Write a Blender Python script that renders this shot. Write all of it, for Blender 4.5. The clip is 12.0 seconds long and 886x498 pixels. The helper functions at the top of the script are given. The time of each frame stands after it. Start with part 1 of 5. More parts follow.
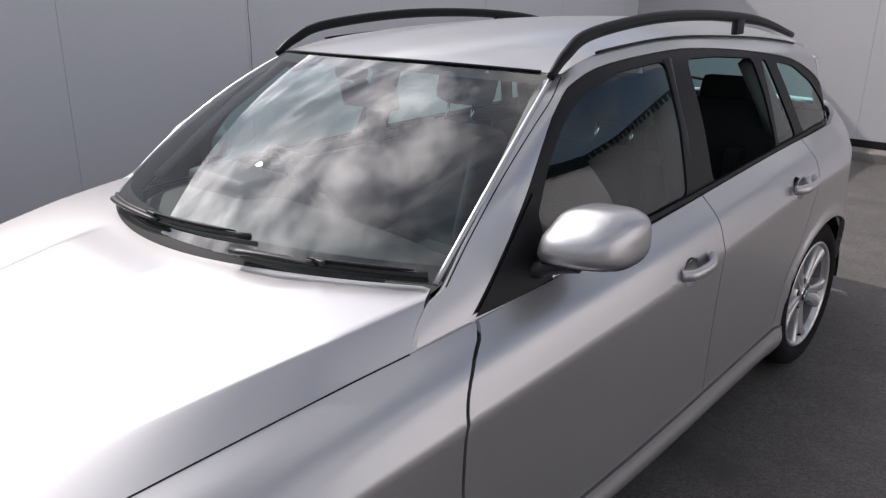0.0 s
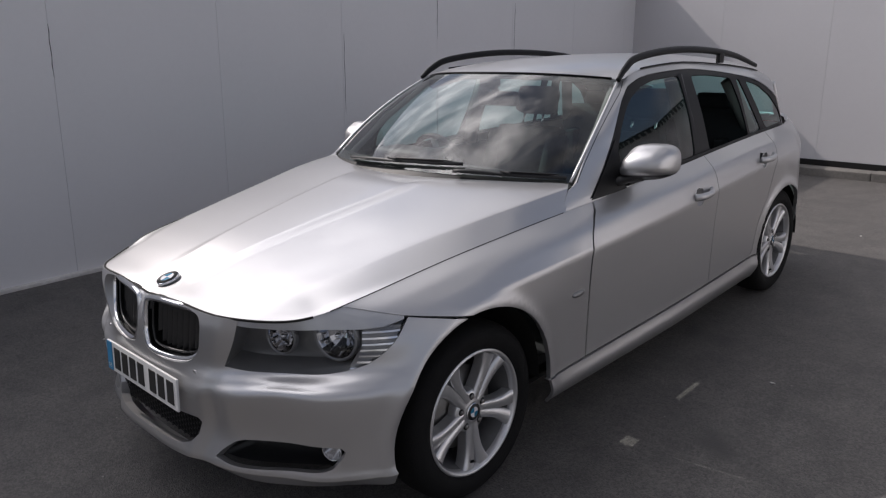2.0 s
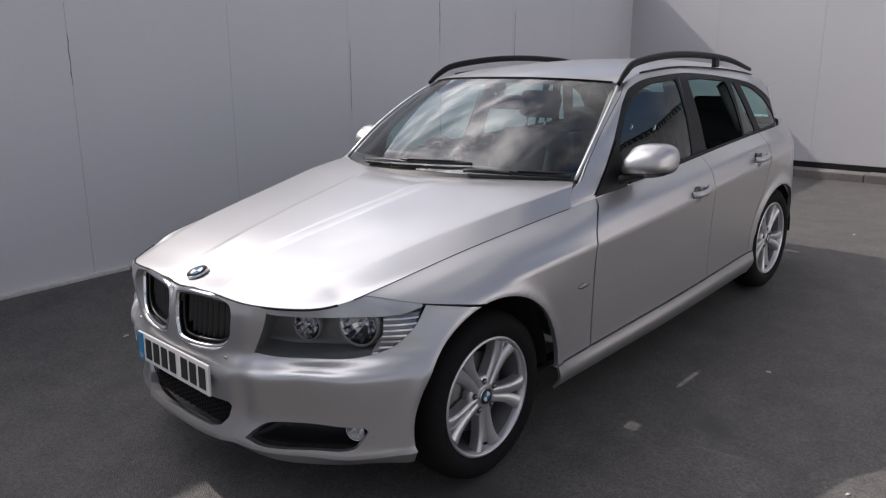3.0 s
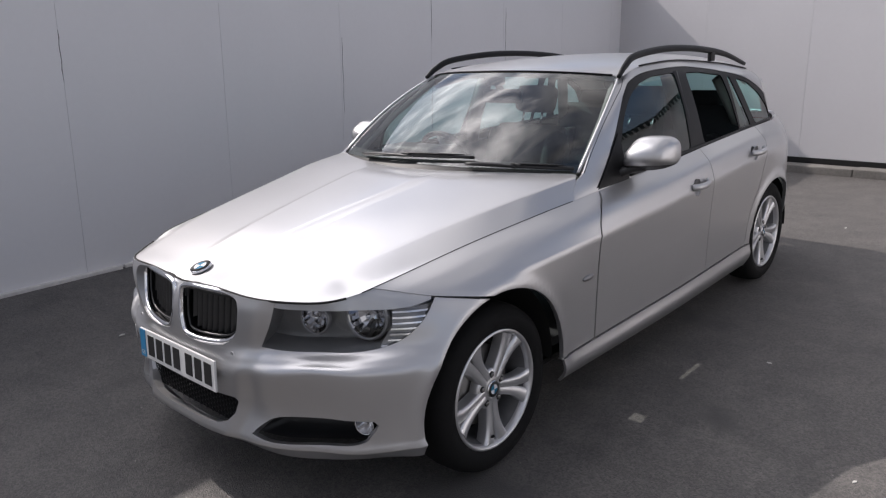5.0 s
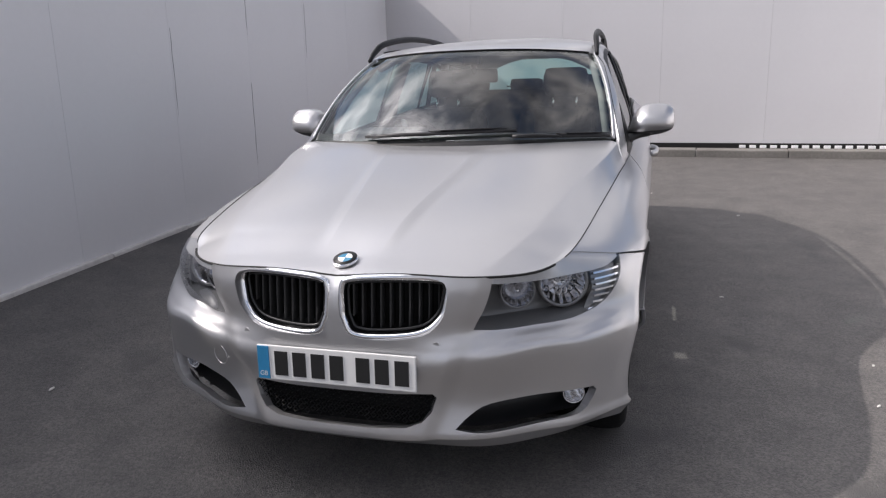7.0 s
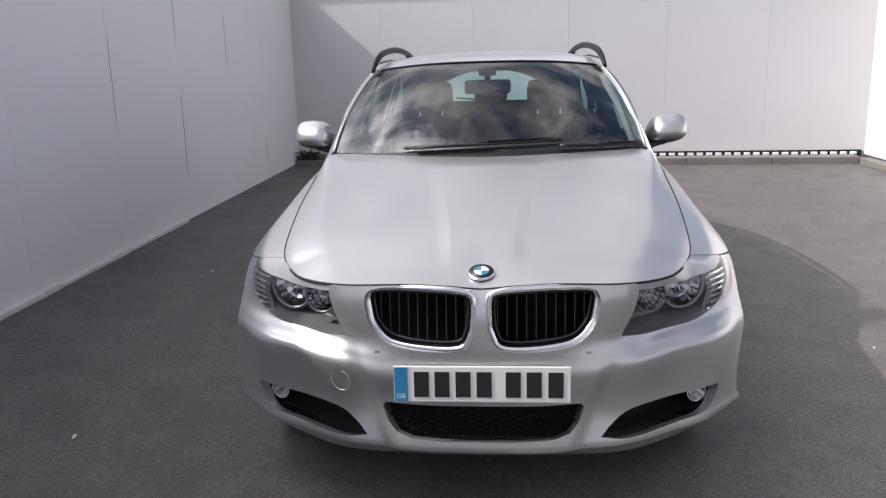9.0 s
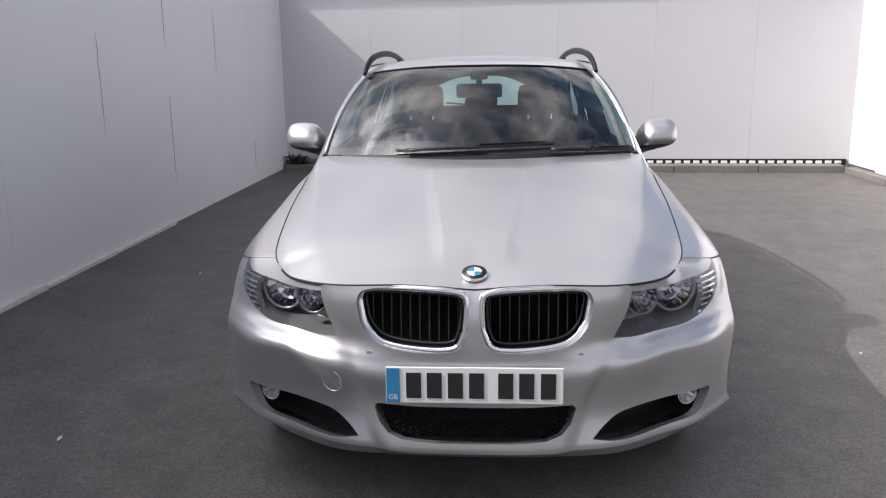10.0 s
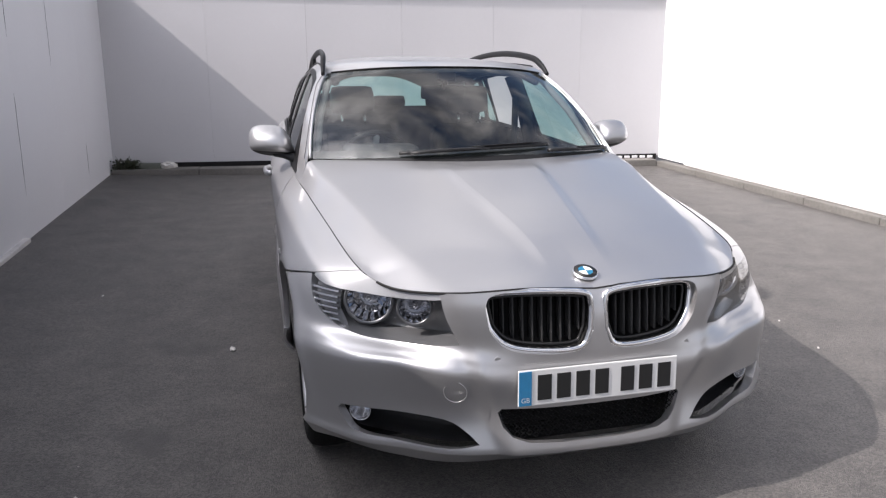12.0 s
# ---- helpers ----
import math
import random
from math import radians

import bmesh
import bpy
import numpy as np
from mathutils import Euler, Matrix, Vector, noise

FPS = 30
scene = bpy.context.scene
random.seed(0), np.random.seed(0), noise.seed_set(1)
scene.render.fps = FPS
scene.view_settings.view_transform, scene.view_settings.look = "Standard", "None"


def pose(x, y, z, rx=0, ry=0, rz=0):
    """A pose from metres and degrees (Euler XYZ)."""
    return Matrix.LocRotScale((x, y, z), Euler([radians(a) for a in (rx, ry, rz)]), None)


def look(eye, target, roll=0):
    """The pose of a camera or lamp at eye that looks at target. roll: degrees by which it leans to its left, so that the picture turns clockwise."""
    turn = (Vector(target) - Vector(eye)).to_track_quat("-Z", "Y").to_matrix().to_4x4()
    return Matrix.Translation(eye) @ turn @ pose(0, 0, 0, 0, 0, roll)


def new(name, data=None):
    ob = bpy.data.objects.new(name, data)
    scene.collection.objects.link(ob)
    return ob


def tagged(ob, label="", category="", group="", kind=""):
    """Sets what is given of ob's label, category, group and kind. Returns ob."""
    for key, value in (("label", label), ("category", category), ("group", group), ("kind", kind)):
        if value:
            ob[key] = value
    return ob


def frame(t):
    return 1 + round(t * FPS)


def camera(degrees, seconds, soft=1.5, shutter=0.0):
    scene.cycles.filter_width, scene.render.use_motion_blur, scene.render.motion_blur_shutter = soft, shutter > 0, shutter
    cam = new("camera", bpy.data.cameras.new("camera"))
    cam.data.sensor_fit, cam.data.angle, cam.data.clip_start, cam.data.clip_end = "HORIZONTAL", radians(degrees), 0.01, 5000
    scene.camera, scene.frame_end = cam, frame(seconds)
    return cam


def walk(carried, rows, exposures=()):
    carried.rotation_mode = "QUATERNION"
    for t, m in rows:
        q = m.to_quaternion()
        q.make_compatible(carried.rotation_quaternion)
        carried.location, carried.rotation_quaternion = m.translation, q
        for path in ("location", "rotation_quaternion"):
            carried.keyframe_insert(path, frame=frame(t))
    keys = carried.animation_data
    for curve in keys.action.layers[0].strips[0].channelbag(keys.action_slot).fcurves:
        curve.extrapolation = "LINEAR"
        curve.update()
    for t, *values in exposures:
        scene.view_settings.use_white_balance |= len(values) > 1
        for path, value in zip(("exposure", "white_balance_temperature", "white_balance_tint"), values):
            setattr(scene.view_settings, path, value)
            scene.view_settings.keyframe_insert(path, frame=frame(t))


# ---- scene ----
cam = camera(62.6, 12.0, soft=1.25)
PATH = [
    (0, (1.734, -0.264, 1.581), (0.397, 1.054, 0.892), -1.6),
    (0.5, (1.87, -0.74, 1.564), (0.555, 0.63, 0.937), -2.5),
    (1, (2.068, -1.172, 1.571), (0.73, 0.189, 0.973), -2.1),
    (1.5, (2.178, -1.484, 1.551), (0.848, -0.1, 0.987), -2.1),
    (2, (2.322, -1.68, 1.544), (0.986, -0.297, 0.994), -1.9),
    (2.5, (2.388, -1.79, 1.546), (1.051, -0.407, 0.999), -1.9),
    (3, (2.392, -1.836, 1.544), (1.057, -0.445, 1.011), -2.2),
    (5, (2.334, -1.881, 1.517), (1.027, -0.464, 0.983), -2.4),
    (5.5, (2.141, -2.048, 1.484), (0.928, -0.549, 0.953), -1.6),
    (6, (1.785, -2.242, 1.42), (0.738, -0.62, 0.899), -1.6),
    (6.5, (1.381, -2.432, 1.413), (0.576, -0.678, 0.886), -2.1),
    (7, (0.905, -2.623, 1.421), (0.359, -0.776, 0.883), -2.3),
    (7.5, (0.491, -2.689, 1.424), (0.193, -0.784, 0.891), -2.1),
    (7.7, (0.352, -2.758, 1.442), (0.119, -0.84, 0.922), -3.4),
    (9.3, (0.049, -2.734, 1.43), (-0.092, -0.807, 0.915), -1.3),
    (9.5, (0.045, -2.742, 1.421), (-0.09, -0.812, 0.917), -1.2),
    (10, (0.035, -2.738, 1.417), (-0.083, -0.805, 0.916), -0.9),
    (10.5, (0.013, -2.741, 1.415), (-0.086, -0.806, 0.918), -0.9),
    (11, (-0.136, -2.729, 1.394), (-0.154, -0.791, 0.902), 1.1),
    (11.5, (-0.474, -2.681, 1.41), (-0.288, -0.755, 0.903), 0.7),
    (12, (-0.967, -2.616, 1.432), (-0.484, -0.743, 0.926), 0.4),
]
EXPOSURES = [(t, stops, 6500, 16) for t, stops in ((0.0, 0.10), (0.5, -0.32), (1.0, -0.54), (1.5, -0.42), (2.0, -0.25), (2.5, -0.12), (3.2, 0.0), (5.0, 0.17), (5.5, 0.22), (6.5, 0.35), (7.7, 0.43), (9.5, 0.53), (12.0, 0.58))]
walk(cam, [(t, look(eye, target, roll)) for t, eye, target, roll in PATH], EXPOSURES)

# ---- light ----
SUN_TO = Vector((-1.104, -0.13, 1.0)).normalized()
world = bpy.data.worlds.new("world")
scene.world = world
world.use_nodes = True


def build_sky():
    nt = world.node_tree
    nt.nodes.clear()
    out = nt.nodes.new("ShaderNodeOutputWorld")
    bg = nt.nodes.new("ShaderNodeBackground")
    sky = nt.nodes.new("ShaderNodeTexSky")
    sky.sky_type, sky.sun_disc = "NISHITA", False
    sky.sun_elevation = math.asin(SUN_TO.z)
    sky.sun_rotation = math.atan2(SUN_TO.x, SUN_TO.y)
    tc = nt.nodes.new("ShaderNodeTexCoord")
    mp = nt.nodes.new("ShaderNodeMapping")
    mp.inputs["Scale"].default_value = (1.0, 1.0, 1.7)
    n1 = nt.nodes.new("ShaderNodeTexNoise")
    n1.inputs["Scale"].default_value, n1.inputs["Detail"].default_value = 2.6, 7.0
    n1.inputs["Roughness"].default_value, n1.inputs["Distortion"].default_value = 0.55, 0.5
    cover = nt.nodes.new("ShaderNodeValToRGB")
    cover.color_ramp.elements[0].position, cover.color_ramp.elements[1].position = 0.375, 0.565
    n2 = nt.nodes.new("ShaderNodeTexNoise")
    n2.inputs["Scale"].default_value, n2.inputs["Detail"].default_value = 4.5, 6.0
    tone = nt.nodes.new("ShaderNodeValToRGB")
    tone.color_ramp.elements[0].position, tone.color_ramp.elements[1].position = 0.38, 0.66
    tone.color_ramp.elements[0].color = (2.6, 2.7, 2.9, 1)
    tone.color_ramp.elements[1].color = (10.5, 10.4, 10.2, 1)
    mix = nt.nodes.new("ShaderNodeMix")
    mix.data_type = "RGBA"
    L = nt.links.new
    L(tc.outputs["Generated"], mp.inputs["Vector"])
    L(mp.outputs[0], n1.inputs["Vector"])
    L(mp.outputs[0], n2.inputs["Vector"])
    L(n1.outputs["Fac"], cover.inputs[0])
    L(n2.outputs["Fac"], tone.inputs[0])
    L(cover.outputs[0], mix.inputs[0])
    L(sky.outputs[0], mix.inputs[6])
    # clouds are brighter towards the sun
    dot = nt.nodes.new("ShaderNodeVectorMath")
    dot.operation = "DOT_PRODUCT"
    dot.inputs[1].default_value = SUN_TO
    pw = nt.nodes.new("ShaderNodeMapRange")
    pw.interpolation_type = "SMOOTHERSTEP"
    pw.inputs["From Min"].default_value, pw.inputs["From Max"].default_value = 0.60, 1.0
    pw.inputs["To Min"].default_value, pw.inputs["To Max"].default_value = 1.0, 5.6
    sc = nt.nodes.new("ShaderNodeVectorMath")
    sc.operation = "SCALE"
    L(tc.outputs["Generated"], dot.inputs[0])
    L(dot.outputs["Value"], pw.inputs["Value"])
    L(tone.outputs[0], sc.inputs[0])
    L(pw.outputs[0], sc.inputs["Scale"])
    L(sc.outputs[0], mix.inputs[7])
    L(mix.outputs[2], bg.inputs[0])
    bg.inputs[1].default_value = 0.10
    L(bg.outputs[0], out.inputs[0])


build_sky()
sun = new("sun", bpy.data.lights.new("sun", "SUN"))
sun.data.energy, sun.data.angle, sun.data.color = 3.3, radians(0.6), (1.0, 0.95, 0.88)
sun.matrix_world = look(SUN_TO * 30, (0, 0, 0))


# ---- materials ----
def mat(name, color, rough=0.5, metal=0.0, coat=0.0, coat_rough=0.12, spec=0.5, grain=0.0, grain_scale=40.0, bump=0.0, bump_scale=200.0, big=0.0, big_scale=1.5):
    """Principled surface with two scales of tone variation and a fine relief."""
    m = bpy.data.materials.new(name)
    m.use_nodes = True
    nt = m.node_tree
    p = nt.nodes["Principled BSDF"]
    p.inputs["Base Color"].default_value = (*color, 1)
    p.inputs["Roughness"].default_value, p.inputs["Metallic"].default_value = rough, metal
    p.inputs["Coat Weight"].default_value, p.inputs["Coat Roughness"].default_value = coat, coat_rough
    p.inputs["Specular IOR Level"].default_value = spec
    L = nt.links.new
    tc = nt.nodes.new("ShaderNodeTexCoord")
    if grain or big:
        a = nt.nodes.new("ShaderNodeTexNoise")
        a.inputs["Scale"].default_value, a.inputs["Detail"].default_value = grain_scale, 5
        b = nt.nodes.new("ShaderNodeTexNoise")
        b.inputs["Scale"].default_value, b.inputs["Detail"].default_value = big_scale, 6
        ma = nt.nodes.new("ShaderNodeMath")
        ma.operation = "MULTIPLY_ADD"
        mb = nt.nodes.new("ShaderNodeMath")
        mb.operation = "MULTIPLY_ADD"
        ma.inputs[1].default_value, ma.inputs[2].default_value = 2 * grain, 1 - grain - big
        mb.inputs[1].default_value = 2 * big
        hs = nt.nodes.new("ShaderNodeHueSaturation")
        hs.inputs["Color"].default_value = (*color, 1)
        L(tc.outputs["Object"], a.inputs["Vector"])
        L(tc.outputs["Object"], b.inputs["Vector"])
        L(a.outputs["Fac"], ma.inputs[0])
        L(b.outputs["Fac"], mb.inputs[0])
        L(ma.outputs[0], mb.inputs[2])
        L(mb.outputs[0], hs.inputs["Value"])
        L(hs.outputs[0], p.inputs["Base Color"])
    if bump:
        c = nt.nodes.new("ShaderNodeTexNoise")
        c.inputs["Scale"].default_value, c.inputs["Detail"].default_value = bump_scale, 4
        bn = nt.nodes.new("ShaderNodeBump")
        bn.inputs["Strength"].default_value, bn.inputs["Distance"].default_value = bump, 0.01
        L(tc.outputs["Object"], c.inputs["Vector"])
        L(c.outputs["Fac"], bn.inputs["Height"])
        L(bn.outputs[0], p.inputs["Normal"])
    return m


def glass_mat(name, tint, ior=1.5, rough=0.0):
    m = bpy.data.materials.new(name)
    m.use_nodes = True
    nt = m.node_tree
    nt.nodes.clear()
    out = nt.nodes.new("ShaderNodeOutputMaterial")
    tr = nt.nodes.new("ShaderNodeBsdfTransparent")
    gl = nt.nodes.new("ShaderNodeBsdfGlossy")
    lw = nt.nodes.new("ShaderNodeLayerWeight")
    pw = nt.nodes.new("ShaderNodeMath")
    fr = nt.nodes.new("ShaderNodeMapRange")
    mx = nt.nodes.new("ShaderNodeMixShader")
    tr.inputs[0].default_value = (*tint, 1)
    gl.inputs["Roughness"].default_value = rough
    # gloss that grows towards grazing views, alike from both sides of the pane
    lw.inputs["Blend"].default_value = 0.5
    pw.operation = "POWER"
    pw.inputs[1].default_value = 4.0
    fr.inputs["To Min"].default_value, fr.inputs["To Max"].default_value = ((ior - 1) / (ior + 1)) ** 2, 1.0
    L = nt.links.new
    L(lw.outputs["Facing"], pw.inputs[0])
    L(pw.outputs[0], fr.inputs["Value"])
    L(fr.outputs[0], mx.inputs[0])
    L(tr.outputs[0], mx.inputs[1])
    L(gl.outputs[0], mx.inputs[2])
    L(mx.outputs[0], out.inputs[0])
    return m


PAINT = mat("silver_paint", (0.525, 0.523, 0.53), rough=0.37, metal=0.82, coat=0.6, coat_rough=0.08, grain=0.05, grain_scale=900, big=0.03, big_scale=3)
SATIN = mat("satin_metal", (0.35, 0.35, 0.36), rough=0.5, grain=0.05)
CHROME = mat("chrome", (0.86, 0.86, 0.87), rough=0.07, metal=1.0)
ALLOY = mat("alloy", (0.62, 0.62, 0.63), rough=0.3, metal=0.75, coat=0.6, grain=0.04, grain_scale=60)
BLACK = mat("black_plastic", (0.012, 0.012, 0.013), rough=0.45, grain=0.2, grain_scale=80, bump=0.1, bump_scale=600)
TRIM = mat("satin_black_trim", (0.010, 0.010, 0.011), rough=0.45, spec=0.2, grain=0.1)
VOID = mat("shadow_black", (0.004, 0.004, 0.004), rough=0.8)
RUBBER = mat("tyre_rubber", (0.0075, 0.0075, 0.0078), rough=0.8, spec=0.2, grain=0.25, grain_scale=30, bump=0.3, bump_scale=300)
BARREL = mat("rim_barrel", (0.20, 0.20, 0.205), rough=0.5, metal=0.6, grain=0.2, grain_scale=30)
STEEL = mat("brake_steel", (0.25, 0.24, 0.23), rough=0.4, metal=0.8, grain=0.2, grain_scale=50)
FABRIC = mat("seat_cloth", (0.022, 0.022, 0.025), rough=0.9, grain=0.3, grain_scale=120)
DASH = mat("dash_plastic", (0.03, 0.03, 0.032), rough=0.6, grain=0.15, grain_scale=100)
COWL = mat("cowl_plastic", (0.014, 0.014, 0.015), rough=0.5, spec=0.3, grain=0.2, grain_scale=60)
HEADLINER = mat("headliner_cloth", (0.22, 0.22, 0.21), rough=0.95, grain=0.1, grain_scale=200)
GLASS = glass_mat("tinted_glass", (0.56, 0.86, 0.82), 1.70)
SCREEN = glass_mat("windscreen_glass", (0.84, 0.91, 0.89), 2.0)
CLEAR = glass_mat("clear_cover", (0.9, 0.91, 0.92), 1.45)
LAMP_MIRROR = mat("lamp_mirror", (0.55, 0.55, 0.57), rough=0.06, metal=1.0)
REFLECTOR = mat("lamp_reflector", (0.88, 0.88, 0.9), rough=0.16, metal=1.0)
LAMP_GREY = mat("lamp_bezel_grey", (0.20, 0.20, 0.205), rough=0.35, metal=0.2, grain=0.1)
LAMP_PALE = mat("lamp_indicator_grey", (0.24, 0.24, 0.245), rough=0.3, metal=0.6, grain=0.1)
GRILLE = mat("grille_black", (0.012, 0.012, 0.0125), rough=0.3, grain=0.1)
GRILLE_EDGE = mat("grille_bar_edge", (0.035, 0.035, 0.036), rough=0.25, metal=0.3, grain=0.1)
BROW = mat("lamp_brow_grey", (0.55, 0.55, 0.56), rough=0.3, metal=0.4, grain=0.05)
PLATE_WHITE = mat("plate_white", (0.68, 0.68, 0.67), rough=0.4, coat=0.3, grain=0.03)
PLATE_BLUE = mat("plate_blue", (0.02, 0.19, 0.38), rough=0.4, coat=0.3, grain=0.1)
PLATE_INK = mat("plate_ink", (0.012, 0.012, 0.012), rough=0.5)
BADGE_BLUE = mat("badge_blue", (0.02, 0.17, 0.29), rough=0.25, coat=0.6)
BADGE_WHITE = mat("badge_white", (0.75, 0.76, 0.78), rough=0.25, coat=0.6)
RED_LENS = mat("red_lens", (0.25, 0.01, 0.01), rough=0.15, coat=0.8)
CONCRETE = mat("kerb_concrete", (0.16, 0.152, 0.14), rough=0.9, grain=0.3, grain_scale=35, big=0.35, big_scale=2.5, bump=0.8, bump_scale=90)
# rear wall: same white, base colour lowered to offset too much sun on it
WALL_REAR = mat("sun_offset_white_panel", (0.53, 0.525, 0.54), rough=0.5, grain=0.02, grain_scale=25, big=0.07, big_scale=0.7, bump=0.03, bump_scale=6)
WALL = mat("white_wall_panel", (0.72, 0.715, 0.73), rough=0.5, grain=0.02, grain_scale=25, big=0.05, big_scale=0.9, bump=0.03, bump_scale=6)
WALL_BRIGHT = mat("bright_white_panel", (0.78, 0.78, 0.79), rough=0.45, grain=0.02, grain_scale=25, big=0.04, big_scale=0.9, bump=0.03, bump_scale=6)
CRACK = mat("joint_dark", (0.05, 0.048, 0.05), rough=0.9)
STRIP = mat("white_base_strip", (0.6, 0.58, 0.56), rough=0.8, grain=0.25, grain_scale=30, big=0.2, big_scale=4)
LEAF = mat("weed_leaf", (0.030, 0.034, 0.018), rough=0.7, grain=0.4, grain_scale=30)
LOG = mat("weathered_board", (0.13, 0.14, 0.12), rough=0.9, grain=0.3, grain_scale=20)
LITTER = mat("litter_white", (0.6, 0.58, 0.55), rough=0.8)


def asphalt_mat():
    """Aggregate stones of differing tone, worn patches, oil spots and pale grit."""
    m = mat("asphalt", (0.099, 0.094, 0.090), rough=0.55, spec=0.6, grain=0.26, grain_scale=38, big=0.22, big_scale=0.8, bump=0.9, bump_scale=170)
    nt = m.node_tree
    p = nt.nodes["Principled BSDF"]
    src = p.inputs["Base Color"].links[0].from_socket
    L = nt.links.new
    tc = nt.nodes.new("ShaderNodeTexCoord")

    def node(kind, **values):
        n = nt.nodes.new(kind)
        for key, value in values.items():
            n.inputs[key].default_value = value
        return n

    def ramp(x0, x1, c0=(0, 0, 0, 1), c1=(1, 1, 1, 1)):
        r = nt.nodes.new("ShaderNodeValToRGB")
        r.color_ramp.elements[0].position, r.color_ramp.elements[1].position = x0, x1
        r.color_ramp.elements[0].color, r.color_ramp.elements[1].color = c0, c1
        return r

    def mix(kind, fac, a_in, b_in):
        x = nt.nodes.new("ShaderNodeMix")
        x.data_type, x.blend_type = "RGBA", kind
        for slot, value in ((0, fac), (6, a_in), (7, b_in)):
            if isinstance(value, (tuple, float)):
                x.inputs[slot].default_value = value
            else:
                L(value, x.inputs[slot])
        return x.outputs[2]

    stone = node("ShaderNodeTexVoronoi", Scale=150.0)
    L(tc.outputs["Object"], stone.inputs["Vector"])
    sep = nt.nodes.new("ShaderNodeSeparateColor")
    L(stone.outputs["Color"], sep.inputs[0])
    tone = ramp(0.0, 1.0, (0.64, 0.64, 0.65, 1), (1.42, 1.40, 1.37, 1))
    L(sep.outputs[0], tone.inputs[0])
    col = mix("MULTIPLY", 1.0, src, tone.outputs[0])
    patch = node("ShaderNodeTexNoise", Scale=4.5, Detail=5.0, Roughness=0.65)
    L(tc.outputs["Object"], patch.inputs["Vector"])
    pr = ramp(0.35, 0.68, (0.78, 0.78, 0.785, 1), (1.20, 1.19, 1.17, 1))
    L(patch.outputs["Fac"], pr.inputs[0])
    col = mix("MULTIPLY", 1.0, col, pr.outputs[0])
    oil = node("ShaderNodeTexNoise", Scale=1.7, Detail=3.0)
    L(tc.outputs["Object"], oil.inputs["Vector"])
    orp = ramp(0.61, 0.70)
    L(oil.outputs["Fac"], orp.inputs[0])
    col = mix("MIX", orp.outputs[0], col, (0.066, 0.063, 0.061, 1.0))
    grit = node("ShaderNodeTexVoronoi", Scale=13.0)
    L(tc.outputs["Object"], grit.inputs["Vector"])
    gr = ramp(0.035, 0.07, (1, 1, 1, 1), (0, 0, 0, 1))
    L(grit.outputs["Distance"], gr.inputs[0])
    gs = nt.nodes.new("ShaderNodeSeparateColor")
    L(grit.outputs["Color"], gs.inputs[0])
    gk = ramp(0.88, 0.90)
    L(gs.outputs[1], gk.inputs[0])
    k = nt.nodes.new("ShaderNodeMath")
    k.operation = "MULTIPLY"
    L(gr.outputs[0], k.inputs[0])
    L(gk.outputs[0], k.inputs[1])
    col = mix("MIX", k.outputs[0], col, (0.30, 0.28, 0.26, 1.0))
    L(col, p.inputs["Base Color"])
    return m


ASPHALT = asphalt_mat()


# ---- mesh helpers ----
def part(name, bm, material, parent=None, label="", smooth=True):
    """One mesh object from a bmesh, under a thing or a part."""
    me = bpy.data.meshes.new(name)
    for f in bm.faces:
        f.smooth = smooth
    bm.to_mesh(me)
    bm.free()
    me.materials.append(material)
    ob = new(name, me)
    if parent is not None:
        ob.parent = parent
    if label:
        ob["label"] = label
    return ob


def box(bm, lo, hi, m=None, bevel=0.0):
    r = bmesh.ops.create_cube(bm, size=1)
    vs = r["verts"]
    lo, hi = Vector(lo), Vector(hi)
    for v in vs:
        v.co = Vector([(a + b) / 2 + c * (b - a) for a, b, c in zip(lo, hi, v.co)])
    if bevel:
        es = list({e for v in vs for e in v.link_edges})
        r2 = bmesh.ops.bevel(bm, geom=es, offset=bevel, segments=2, profile=0.6, affect="EDGES")
        vs = list({v for f in r2["faces"] for v in f.verts} | {v for v in vs if v.is_valid})
    if m is not None:
        for v in vs:
            v.co = m @ v.co
    return bm


def box_bm(lo, hi, m=None, bevel=0.0):
    return box(bmesh.new(), lo, hi, m, bevel)


def spline(pts, n):
    """Catmull-Rom through pts, n steps a span."""
    p = np.array(pts, float)
    p = np.vstack([2 * p[0] - p[1], p, 2 * p[-1] - p[-2]])
    out = []
    for i in range(1, len(p) - 2):
        for t in np.arange(n) / n:
            out.append(0.5 * (2 * p[i] + (p[i + 1] - p[i - 1]) * t + (2 * p[i - 1] - 5 * p[i] + 4 * p[i + 1] - p[i + 2]) * t * t
                              + (3 * p[i] - p[i - 1] - 3 * p[i + 1] + p[i + 2]) * t ** 3))
    out.append(p[-2])
    return np.array(out)


